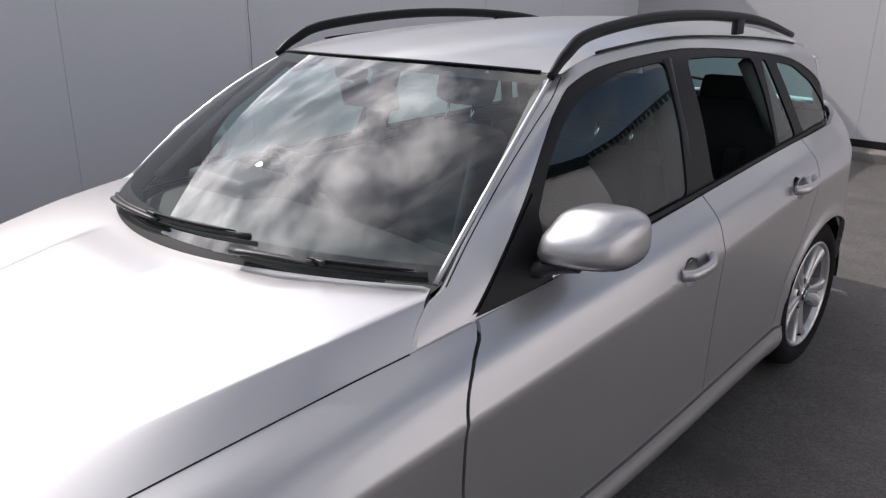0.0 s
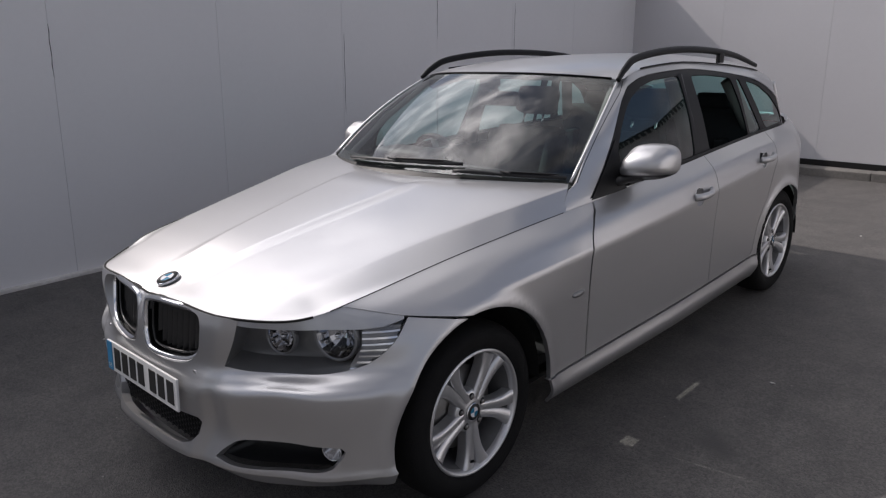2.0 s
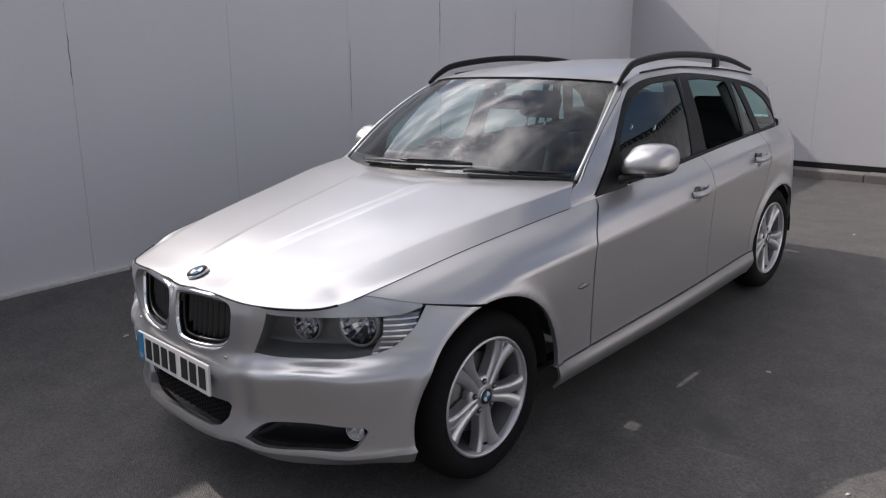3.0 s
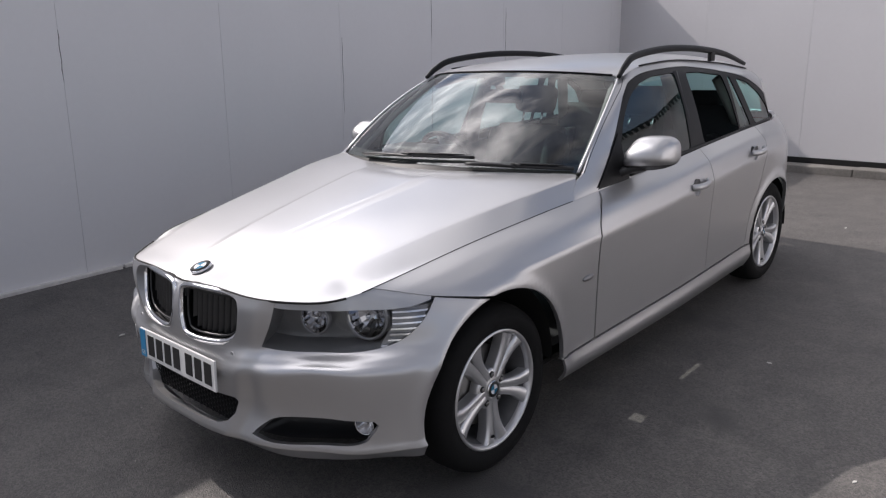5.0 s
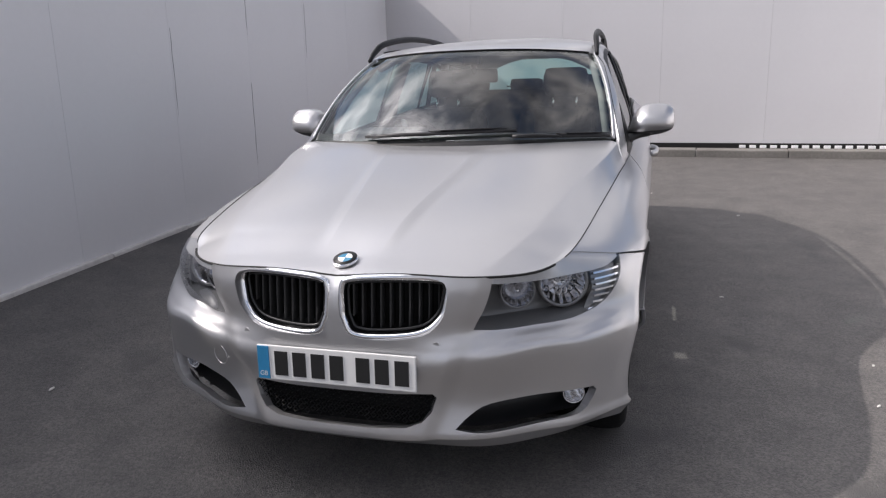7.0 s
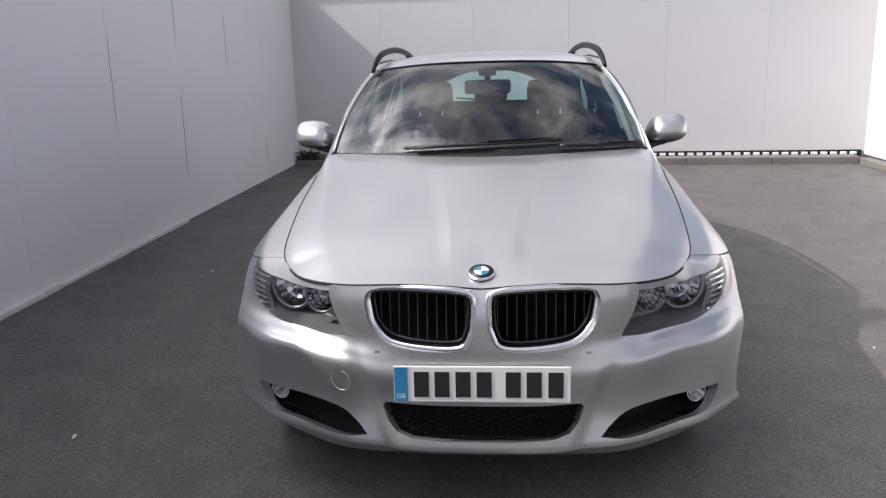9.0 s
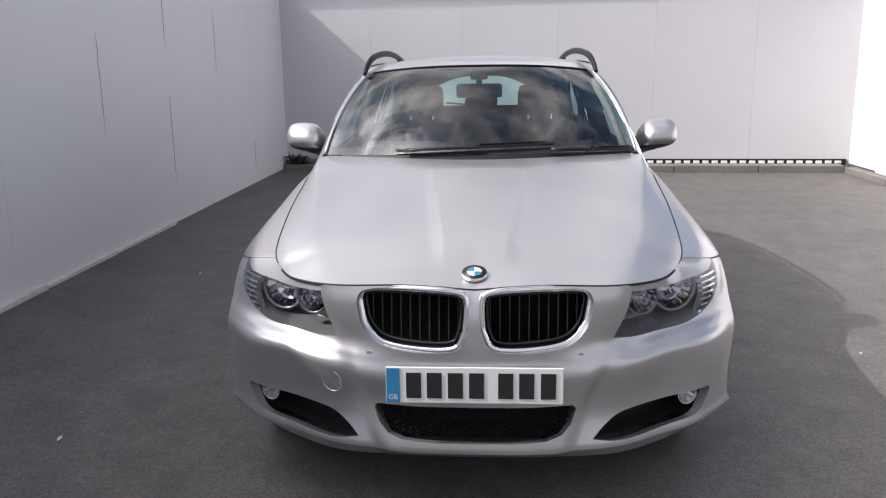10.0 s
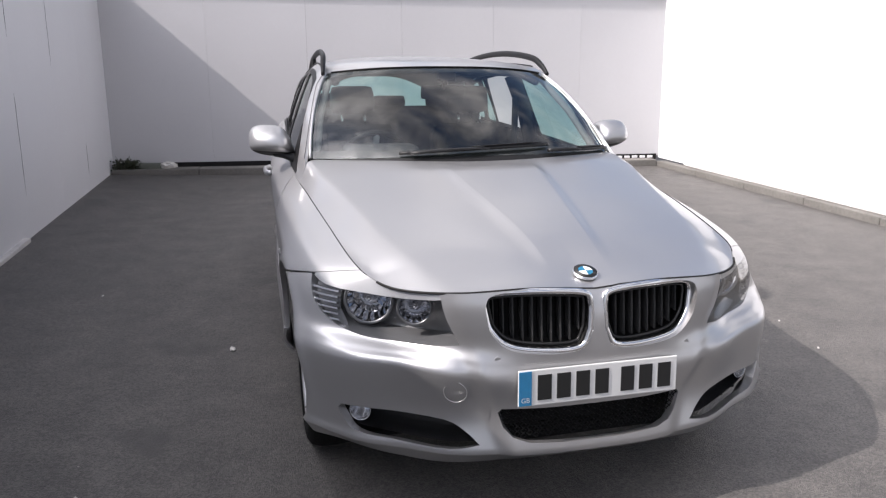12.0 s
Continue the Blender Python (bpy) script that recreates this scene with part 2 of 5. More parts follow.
def tube(bm, pts, r, seg=8, closed=False, flat=1.0, up=(0, 0, 1), taper=None):
    """A round or flattened bar along pts."""
    pts = [Vector(p) for p in pts]
    n = len(pts)
    rings = []
    for i, p in enumerate(pts):
        a = pts[(i - 1) % n] if closed or i else p
        b = pts[(i + 1) % n] if closed or i < n - 1 else p
        d = (b - a).normalized()
        s = d.cross(Vector(up))
        s = s.normalized() if s.length > 1e-4 else Vector((1, 0, 0))
        t = s.cross(d).normalized()
        k = r * (taper[i] if taper else 1)
        rings.append([bm.verts.new(p + s * math.cos(2 * math.pi * j / seg) * k + t * math.sin(2 * math.pi * j / seg) * k * flat) for j in range(seg)])
    for i in range(n if closed else n - 1):
        A, B = rings[i], rings[(i + 1) % n]
        for j in range(seg):
            bm.faces.new((A[j], A[(j + 1) % seg], B[(j + 1) % seg], B[j]))
    if not closed:
        bm.faces.new(rings[0][::-1])
        bm.faces.new(rings[-1])
    return bm


def tube_bm(*a, **k):
    return tube(bmesh.new(), *a, **k)


def disc(bm, centre, axis, r, depth=0.0, seg=24, r2=None):
    """A cone or cylinder round axis, centred at centre."""
    q = Vector((0, 0, 1)).rotation_difference(Vector(axis)).to_matrix().to_4x4()
    bmesh.ops.create_cone(bm, cap_ends=True, segments=seg, radius1=r, radius2=r if r2 is None else r2, depth=max(depth, 0.0005), matrix=Matrix.Translation(centre) @ q)
    return bm


def ball(bm, centre, radii, seg=20, rings=12, m=None):
    r = bmesh.ops.create_uvsphere(bm, u_segments=seg, v_segments=rings, radius=1)
    for v in r["verts"]:
        v.co = Vector(centre) + Vector([a * b for a, b in zip(v.co, radii)])
        if m is not None:
            v.co = m @ v.co
    return bm


def lathe(bm, prof, seg=48, axis="x", centre=(0, 0, 0)):
    """Turns a profile of (along, radius) round the x axis."""
    rings = []
    for a, r in prof:
        rings.append([bm.verts.new(Vector(centre) + Vector((a, r * math.cos(2 * math.pi * j / seg), r * math.sin(2 * math.pi * j / seg)))) for j in range(seg)])
    for A, B in zip(rings, rings[1:]):
        for j in range(seg):
            bm.faces.new((A[j], B[j], B[(j + 1) % seg], A[(j + 1) % seg]))
    return bm


# ---- trimmed panels: a smooth grid cut along an outline, with folded edges ----
AX, AY, AZ = Vector((1, 0, 0)), Vector((0, 1, 0)), Vector((0, 0, 1))
SIDE, FRONT, TOP = (AY, AZ), (AX, AZ), (AX, AY)
DIAG = (Vector((1, 1, 0)).normalized(), AZ)


def grid(P):
    """A bmesh over an array of points (rows, columns, 3), with its smooth normals kept in a layer."""
    P = np.asarray(P, float)
    du, dv = np.gradient(P, axis=1), np.gradient(P, axis=0)
    N = np.cross(du, dv)
    N /= np.maximum(np.linalg.norm(N, axis=2, keepdims=True), 1e-9)
    bm = bmesh.new()
    lay = bm.verts.layers.float_vector.new("n")
    R, C = P.shape[:2]
    vs = []
    for i in range(R):
        for j in range(C):
            v = bm.verts.new(P[i, j])
            v[lay] = N[i, j]
            vs.append(v)
    for i in range(R - 1):
        for j in range(C - 1):
            q = (vs[i * C + j], vs[i * C + j + 1], vs[(i + 1) * C + j + 1], vs[(i + 1) * C + j])
            if (q[0].co - q[2].co).length > 1e-6 and (q[1].co - q[3].co).length > 1e-6:
                bm.faces.new(q)
    return bm


def inside(p, poly):
    x, y = p
    k = False
    for (x0, y0), (x1, y1) in zip(poly, poly[1:] + poly[:1]):
        if (y0 > y) != (y1 > y) and x < (x1 - x0) * (y - y0) / (y1 - y0) + x0:
            k = not k
    return k


def round_poly(poly, r, n=4):
    """The outline with its corners rounded."""
    out = []
    for i in range(len(poly)):
        a, b, c = (Vector(poly[k % len(poly)]) for k in (i - 1, i, i + 1))
        u, w = a - b, c - b
        d = min(r, 0.4 * u.length, 0.4 * w.length)
        p, q = b + u.normalized() * d, b + w.normalized() * d
        out += [tuple(p * (1 - t) ** 2 + b * 2 * t * (1 - t) + q * t * t) for t in [k / n for k in range(n + 1)]]
    return out


def inset(poly, d):
    """The outline moved inwards by d (outwards where d is below 0)."""
    n = len(poly)
    area = sum(a[0] * b[1] - b[0] * a[1] for a, b in zip(poly, poly[1:] + poly[:1]))
    s = 1 if area > 0 else -1
    out = []
    for i in range(n):
        a, b, c = (Vector(poly[k % n]) for k in (i - 1, i, i + 1))
        e, f = (b - a).normalized(), (c - b).normalized()
        ne, nf = Vector((-e.y, e.x)) * s, Vector((-f.y, f.x)) * s
        m = ne + nf
        m = m / max(m.length_squared / 2, 0.35)
        out.append(tuple(b + m * d))
    return out


def trim(bm, poly, view, keep=True, gap=0.0):
    a, b = view
    if gap:
        poly = inset(poly, gap if keep else -gap)
    xs, ys = [p[0] for p in poly], [p[1] for p in poly]
    if keep:
        dead = []
        for f in bm.faces:
            u, w = [v.co.dot(a) for v in f.verts], [v.co.dot(b) for v in f.verts]
            if max(u) < min(xs) or min(u) > max(xs) or max(w) < min(ys) or min(w) > max(ys):
                dead.append(f)
        bmesh.ops.delete(bm, geom=dead, context="FACES")
    for p, q in zip(poly, poly[1:] + poly[:1]):
        d = Vector(q) - Vector(p)
        if d.length < 1e-6:
            continue
        no = a * -d.y + b * d.x
        co = a * p[0] + b * p[1]
        lo, hi = (min(p[0], q[0]) - 1e-4, min(p[1], q[1]) - 1e-4), (max(p[0], q[0]) + 1e-4, max(p[1], q[1]) + 1e-4)
        near = set()
        for f in bm.faces:
            s = [(v.co - co).dot(no) for v in f.verts]
            if min(s) < 0 < max(s):
                u, w = [v.co.dot(a) for v in f.verts], [v.co.dot(b) for v in f.verts]
                if max(u) >= lo[0] and min(u) <= hi[0] and max(w) >= lo[1] and min(w) <= hi[1]:
                    near.add(f)
        geom = list(near | {e for f in near for e in f.edges} | {v for f in near for v in f.verts})
        if near:
            bmesh.ops.bisect_plane(bm, geom=geom, dist=1e-6, plane_co=co, plane_no=no)
    dead = []
    for f in bm.faces:
        c = f.calc_center_median()
        if inside((c.dot(a), c.dot(b)), poly) != keep:
            dead.append(f)
    bmesh.ops.delete(bm, geom=dead, context="FACES")
    return bm


def panel(name, bm, material, parent, fold=0.012, mirror=False, label="", shift=0.0):
    """Finishes a trimmed grid: edges folded inwards, smooth normals kept, mirrored if asked."""
    lay = bm.verts.layers.float_vector["n"]
    bmesh.ops.delete(bm, geom=[v for v in bm.verts if not v.link_faces], context="VERTS")
    if shift:
        for v in bm.verts:
            v.co += Vector(v[lay]) * shift
    tag = bm.faces.layers.int.new("fold")
    if fold:
        rim = [e for e in bm.edges if e.is_boundary and max(abs(v.co.x) for v in e.verts) > 1e-4]
        r = bmesh.ops.extrude_edge_only(bm, edges=rim)
        for g in r["geom"]:
            if isinstance(g, bmesh.types.BMVert):
                g.co -= Vector(g[lay]).normalized() * fold
            elif isinstance(g, bmesh.types.BMFace):
                g[tag] = 1
    if mirror:
        for v in bm.verts:
            v.co.x = -v.co.x
            n = v[lay]
            v[lay] = Vector((-n[0], n[1], n[2]))
        bmesh.ops.reverse_faces(bm, faces=bm.faces[:])
    bm.normal_update()
    nv = [Vector(v[lay]).normalized() for v in bm.verts]
    bm.verts.index_update()
    ln = []
    for f in bm.faces:
        flip = f.normal.dot(nv[f.verts[0].index]) < 0 and not f[tag]
        for l in f.loops:
            n = f.normal if f[tag] else (nv[l.vert.index] * (-1 if flip else 1))
            ln.append(tuple(n))
    ob = part(name, bm, material, parent, label)
    ob.data.normals_split_custom_set(ln)
    return ob


def arc(cx, cy, r, a0, a1, n=16):
    return [(cx + r * math.cos(radians(a0 + (a1 - a0) * i / n)), cy + r * math.sin(radians(a0 + (a1 - a0) * i / n))) for i in range(n + 1)]


def thing(name, label, category, at=(0, 0, 0), group="", kind=""):
    return tagged(new(name), label, category, group, kind)


# ---- setting ----
LEAN = 0.05  # the walls stand plumb on ground that climbs towards the rear


def ground_z(x, y):
    """The asphalt climbs gently to the foot of the shaded wall."""
    k = min(1.0, max(0.0, (-1.0 - x) / 1.6))
    return 0.125 * k * (0.4 + 0.6 * k) * (1 - 0.75 * min(1.0, max(0.0, y / 7.2)))


def slab(name, pts, z0, z1, material, label):
    """A prism over a plan outline, leaning with the walls."""
    bm = bmesh.new()
    lo = [bm.verts.new((x, y + LEAN * z0, z0)) for x, y in pts]
    hi = [bm.verts.new((x, y + LEAN * z1, z1)) for x, y in pts]
    n = len(pts)
    bm.faces.new(lo[::-1])
    bm.faces.new(hi)
    for i in range(n):
        bm.faces.new((lo[i], lo[(i + 1) % n], hi[(i + 1) % n], hi[i]))
    bmesh.ops.recalc_face_normals(bm, faces=bm.faces[:])
    ob = part(name, bm, material, None, "", smooth=False)
    return tagged(ob, label, name.split("_")[0], kind="structure")


def wall_run(name, a, b, thick, z0, z1, material, label, panel_w):
    """A wall of upright sheets with open butt joints; its sheets are its parts."""
    a, b = Vector((*a, 0)), Vector((*b, 0))
    d = (b - a).normalized()
    nrm = Vector((-d.y, d.x, 0))
    n = max(1, round((b - a).length / panel_w))
    root = slab(name, [tuple((a + nrm * 0.012)[:2]), tuple((b + nrm * 0.012)[:2]), tuple((b + nrm * thick)[:2]), tuple((a + nrm * thick)[:2])], z0 + 0.02, z1 - 0.01, CRACK, label)
    w = (b - a).length / n
    g = 0.0009
    bm = bmesh.new()
    box(bm, (g, 0.0, z0), (w - g, 0.011, z1), bevel=0.0004)
    for v in bm.verts:
        v.co += Vector((d.y, nrm.y, 0)) * (LEAN * v.co.z)
    me = bpy.data.meshes.new("wall_sheet")
    bm.to_mesh(me)
    bm.free()
    me.materials.append(material)
    for i in range(n):
        o = new("wall_sheet", me)
        o.parent = root
        o.matrix_local = Matrix.Translation(a + d * (w * i)) @ Matrix.Rotation(math.atan2(d.y, d.x), 4, "Z") @ pose(0, random.uniform(0, 0.0006), 0)
    return root


def build_setting():
    bm = bmesh.new()
    xs = [-400.0, *[-2.65 + 0.15 * i for i in range(13)], 400.0]
    ys = [-400.0, -9.0, 0.0, 3.6, 7.2, 400.0]
    vs = [[bm.verts.new((x, y, ground_z(x, y))) for x in xs] for y in ys]
    for lower, upper in zip(vs, vs[1:]):
        for i in range(len(xs) - 1):
            bm.faces.new((lower[i], lower[i + 1], upper[i + 1], upper[i]))
    tagged(part("ground", bm, ASPHALT), "worn dark grey asphalt yard with oil spots and grit", "ground", kind="structure")
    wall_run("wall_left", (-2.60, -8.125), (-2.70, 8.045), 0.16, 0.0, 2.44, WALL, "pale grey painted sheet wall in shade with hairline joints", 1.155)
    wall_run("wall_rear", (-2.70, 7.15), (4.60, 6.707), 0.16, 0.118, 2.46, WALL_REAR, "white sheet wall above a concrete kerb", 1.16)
    # never in view: added to close the yard for reflections and bounced light
    wall_run("wall_front", (7.5, -16.0), (-2.62, -16.0), 0.16, 0.0, 2.4, WALL, "unseen pale sheet wall added to close the front of the yard", 1.24)
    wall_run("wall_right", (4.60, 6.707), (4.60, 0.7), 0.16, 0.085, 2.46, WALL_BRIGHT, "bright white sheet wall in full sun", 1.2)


build_setting()


def kerb_run(a, b, w, h, n, label):
    a, b = Vector((*a, 0)), Vector((*b, 0))
    d = (b - a).normalized()
    L = (b - a).length / n
    root = thing("kerb", label, "kerb", kind="structure")
    for i in range(n):
        bm = box_bm((0.003, 0, -0.03), (L - 0.003, w, h + random.uniform(-0.004, 0.004)), bevel=0.012)
        o = part("kerb_stone", bm, CONCRETE, root, smooth=False)
        o.matrix_local = Matrix.Translation(a + d * (L * i)) @ Matrix.Rotation(math.atan2(d.y, d.x), 4, "Z")
    return root


def build_base_details():
    kerb_run((-2.68, 6.90), (4.45, 6.467), 0.2, 0.088, 7, "grey weathered concrete kerb along the rear wall")
    kerb_run((4.45, 6.487), (4.45, 0.7), 0.14, 0.075, 6, "grey weathered concrete kerb along the bright wall")
    # profiled closure strip under the rear wall: dark slot with a row of light teeth
    a, b = Vector((-2.66, 7.104, 0)), Vector((4.56, 6.665, 0))
    d = (b - a).normalized()
    ang = Matrix.Rotation(math.atan2(d.y, d.x), 4, "Z")
    L = (b - a).length
    strip = thing("closure_strip", "dark slotted strip with light teeth under the white wall", "wall strip", kind="structure")
    o = part("backing", box_bm((0, 0.03, 0.06), (L, 0.05, 0.14)), VOID, strip, smooth=False)
    o.matrix_local = Matrix.Translation(a) @ ang
    me = bpy.data.meshes.new("tooth")
    bm = box_bm((-0.036, 0.0, 0.088), (0.036, 0.028, 0.120), bevel=0.004)
    bm.to_mesh(me)
    bm.free()
    me.materials.append(WALL_BRIGHT)
    k = 4.60
    while k < L - 0.1:
        t = new("tooth", me)
        t.parent = strip
        t.matrix_local = Matrix.Translation(a + d * k) @ ang
        k += 0.115
    # dark profiled fillers along the tops of the white walls
    for p, q, foot, wide, pitch in (((-2.6, 7.09), (4.59, 6.655), 2.345, 0.05, 0.095), ((4.55, 6.637), (4.55, 0.75), 2.25, 0.034, 0.068)):
        p, q = Vector((*p, 0)), Vector((*q, 0))
        u = (q - p).normalized()
        rot = Matrix.Rotation(math.atan2(u.y, u.x), 4, "Z")
        fill = thing("top_filler", "dark comb-shaped filler strip along the wall top", "wall strip", kind="structure")
        bm = bmesh.new()
        k = 0.0
        while k < (q - p).length:
            box(bm, (k, -0.012, foot), (k + wide, 0.02, 2.43))
            k += pitch
        box(bm, (0, -0.016, 2.43), ((q - p).length, 0.02, 2.455))
        for v in bm.verts:
            v.co += Vector((u.y, u.x, 0)) * (LEAN * v.co.z)
        o = part("comb", bm, TRIM, fill, smooth=False)
        o.matrix_local = Matrix.Translation(p) @ rot
    # white mortar line along the foot of the shaded wall, in pieces
    y = -6.0
    while y < 3.2:
        e = min(y + random.uniform(0.8, 1.6), 3.3)
        x, z = -2.60 - 0.00616 * (y + 8.54), ground_z(-2.6, y)
        bm = box_bm((x - 0.03, y, z - 0.02), (x + 0.035, e - 0.02, z + 0.02), bevel=0.008)
        tagged(part("base_strip", bm, STRIP, smooth=False), "chipped whitish mortar strip along the wall foot", "wall strip", kind="structure")
        y = e
    bm = box_bm((-0.022, 0.0, -0.01), (0.02, 5.25, 0.03), bevel=0.004)
    o = tagged(part("white_ledge", bm, STRIP, smooth=False), "sunlit whitish mortar ledge on the kerb", "wall strip", kind="structure")
    o.matrix_local = pose(4.575, 0.72, 0.085)


build_base_details()

# ---- the car: body surfaces ----
# Body lines of the left half from the nose, round the corner, along the side and round the tail.
LIP = [(0, -0.711, 0.226), (0.2006, -0.704, 0.226), (0.4279, -0.6643, 0.218), (0.5907, -0.5848, 0.2239), (0.72, -0.4807, 0.2329), (0.84, -0.343, 0.238), (0.84, 0, 0.2), (0.852, 0.4, 0.217), (0.852, 0.8, 0.212), (0.852, 1.7, 0.2), (0.85, 2.45, 0.192), (0.83, 2.8, 0.2), (0.8, 3.3, 0.25), (0.68, 3.6, 0.27), (0.4, 3.68, 0.28), (0, 3.7, 0.28)]
LOW = [(0, -0.77, 0.272), (0.2016, -0.762, 0.272), (0.4308, -0.7091, 0.27), (0.5999, -0.6184, 0.272), (0.7413, -0.5281, 0.278), (0.869, -0.3456, 0.29), (0.874, 0, 0.28), (0.884, 0.4, 0.272), (0.886, 0.8, 0.268), (0.886, 1.7, 0.265), (0.884, 2.45, 0.262), (0.868, 2.8, 0.29), (0.83, 3.3, 0.33), (0.71, 3.64, 0.34), (0.42, 3.73, 0.35), (0, 3.75, 0.35)]
BAR = [(0, -0.742, 0.4), (0.2, -0.735, 0.4), (0.4183, -0.6833, 0.385), (0.5894, -0.6036, 0.385), (0.7394, -0.5327, 0.39), (0.8695, -0.3329, 0.4), (0.884, 0, 0.37), (0.878, 0.4, 0.345), (0.876, 0.8, 0.335), (0.876, 1.7, 0.335), (0.877, 2.45, 0.335), (0.882, 2.8, 0.37), (0.848, 3.3, 0.42), (0.73, 3.66, 0.44), (0.43, 3.765, 0.45), (0, 3.785, 0.45)]
MID = [(0, -0.752, 0.5), (0.2004, -0.745, 0.5004), (0.4259, -0.721, 0.5214), (0.5964, -0.6342, 0.5438), (0.7459, -0.542, 0.5451), (0.8775, -0.3209, 0.5286), (0.892, 0, 0.5), (0.882, 0.4, 0.5), (0.88, 0.8, 0.5), (0.88, 1.7, 0.5), (0.882, 2.45, 0.5), (0.89, 2.8, 0.51), (0.855, 3.3, 0.54), (0.74, 3.665, 0.55), (0.44, 3.775, 0.56), (0, 3.795, 0.56)]
LEDGE = [(0, -0.744, 0.552), (0.2, -0.737, 0.5523), (0.422, -0.7023, 0.5669), (0.575, -0.611, 0.5736), (0.7226, -0.5205, 0.578), (0.8691, -0.3129, 0.5763), (0.893, 0, 0.56), (0.885, 0.4, 0.56), (0.883, 0.8, 0.56), (0.883, 1.7, 0.57), (0.885, 2.45, 0.58), (0.89, 2.8, 0.59), (0.854, 3.3, 0.61), (0.738, 3.66, 0.62), (0.44, 3.766, 0.62), (0, 3.787, 0.62)]
EYE_LOW = [(0, -.742, .600), (.20, -.735, .600), (.416, -.678, .610), (.55, -.583, .598), (.695, -.482, .605), (.855, -.300, .622), (.893, 0, .63), (.889, .4, .63),
           (.886, .8, .63), (.886, 1.7, .64), (.887, 2.45, .66), (.889, 2.8, .67), (.852, 3.3, .68), (.735, 3.65, .69), (.44, 3.755, .69), (0, 3.775, .69)]
CREASE = [(0, -0.735, 0.68), (0.2, -0.728, 0.682), (0.415, -0.683, 0.672), (0.555, -0.583, 0.66), (0.683, -0.478, 0.664), (0.826, -0.305, 0.7), (0.88, 0, 0.745), (0.893, 0.4, 0.758), (0.897, 0.8, 0.77), (0.897, 1.7, 0.8034), (0.893, 2.45, 0.8393), (0.887, 2.8, 0.847), (0.842, 3.3, 0.852), (0.72, 3.62, 0.852), (0.43, 3.715, 0.852), (0, 3.74, 0.852)]
FLANK = [(0, -0.722, 0.728), (0.2, -0.716, 0.735), (0.412, -0.684, 0.728), (0.556, -0.58, 0.712), (0.662, -0.474, 0.717), (0.768, -0.318, 0.764), (0.812, 0, 0.812), (0.845, 0.4, 0.838), (0.862, 0.8, 0.8577), (0.867, 1.7, 0.8953), (0.86, 2.45, 0.915), (0.852, 2.8, 0.92), (0.81, 3.3, 0.925), (0.7, 3.585, 0.925), (0.42, 3.68, 0.925), (0, 3.705, 0.925)]
BELT = [(0, -0.7, 0.765), (0.2, -0.697, 0.778), (0.408, -0.676, 0.772), (0.555, -0.578, 0.76), (0.63, -0.485, 0.767), (0.683, -0.36, 0.797), (0.732, 0, 0.85), (0.772, 0.4, 0.889), (0.803, 0.8, 0.9177), (0.808, 1.7, 0.9627), (0.792, 2.45, 0.982), (0.784, 2.8, 0.99), (0.75, 3.3, 0.995), (0.66, 3.55, 0.995), (0.4, 3.64, 0.99), (0, 3.66, 0.99)]


def sstep(x, a, b):
    t = np.clip((x - a) / (b - a), 0, 1)
    return t * t * (3 - 2 * t)


def taper(y):
    """The sides draw in towards the tail."""
    return 0.030 * sstep(y, 1.2, 2.6) + 0.21 * np.clip(y - 2.95, 0, 2)


def body_points():
    rows = [spline(l, 16) for l in (LIP, LOW, BAR, MID, LEDGE, EYE_LOW, CREASE, FLANK, BELT)]
    rows = np.array(rows)
    def upright(cuts):
        """Splines up the body, broken at the rows where it is creased."""
        edges = [0, *cuts, 8]
        cols = []
        for c in range(rows.shape[1]):
            runs = [spline(rows[lo:hi + 1, c], 7) for lo, hi in zip(edges, edges[1:])]
            cols.append(np.vstack([r[:-1] for r in runs[:-1]] + [runs[-1]]))
        return np.array(cols).transpose(1, 0, 2)

    nose, flank = 0.3 * upright((1, 3)) + 0.7 * upright((1,)), upright((6,))
    w = sstep(rows[6, :, 1], -0.30, 0.35)[None, :, None]
    P = nose * (1 - w) + flank * w
    P[..., 0] = np.maximum(0, P[..., 0] - taper(P[..., 1]) * np.clip(P[..., 0] / 0.7, 0, 1))
    # raised prow between the lamps and the intake
    x, y, z = P[..., 0], P[..., 1], P[..., 2]
    edge = 0.312 + (z - 0.36) * 0.36
    level = sstep(z, 0.20, 0.30) * (y < -0.45)
    P[..., 1] -= 0.010 * sstep(edge - x, -0.032, 0.032) * level
    # hollow flank beside the prow
    P[..., 1] += 0.008 * sstep(x - edge, -0.03, 0.03) * np.exp(-((x - edge) / 0.08) ** 2) * level * (1 - sstep(z, 0.50, 0.62))
    # lower lip stands proud below a line from the fog lamps to the wheels
    lip = sstep(0.292 + 0.05 * (x - 0.69) - z, -0.004, 0.006) * sstep(x, 0.55, 0.70) * (y < -0.2)
    P[..., 0] += 0.006 * lip
    P[..., 1] -= 0.005 * lip
    # rolled lip round the wheel openings
    for cy, cz, r in ((-0.025, 0.328, 0.390), (2.745, 0.31, 0.36)):
        d = np.hypot(y - cy, z - cz)
        P[..., 0] += np.where(x > 0.7, 0.011 * np.exp(-((d - r) / 0.024) ** 2), 0)
    return P


BODY = body_points()
FLANGE = 0.0022


def body():
    return grid(BODY)


def side_x(y, z):
    """Half width of the glasshouse."""
    h = z - 0.91
    return 0.806 - 0.27 * h - 0.20 * h * h - 0.045 * sstep(y, 1.4, 2.8) - 0.06 * np.clip(y - 2.75, 0, 0.25) - 0.40 * np.clip(y - 3.0, 0, 2)


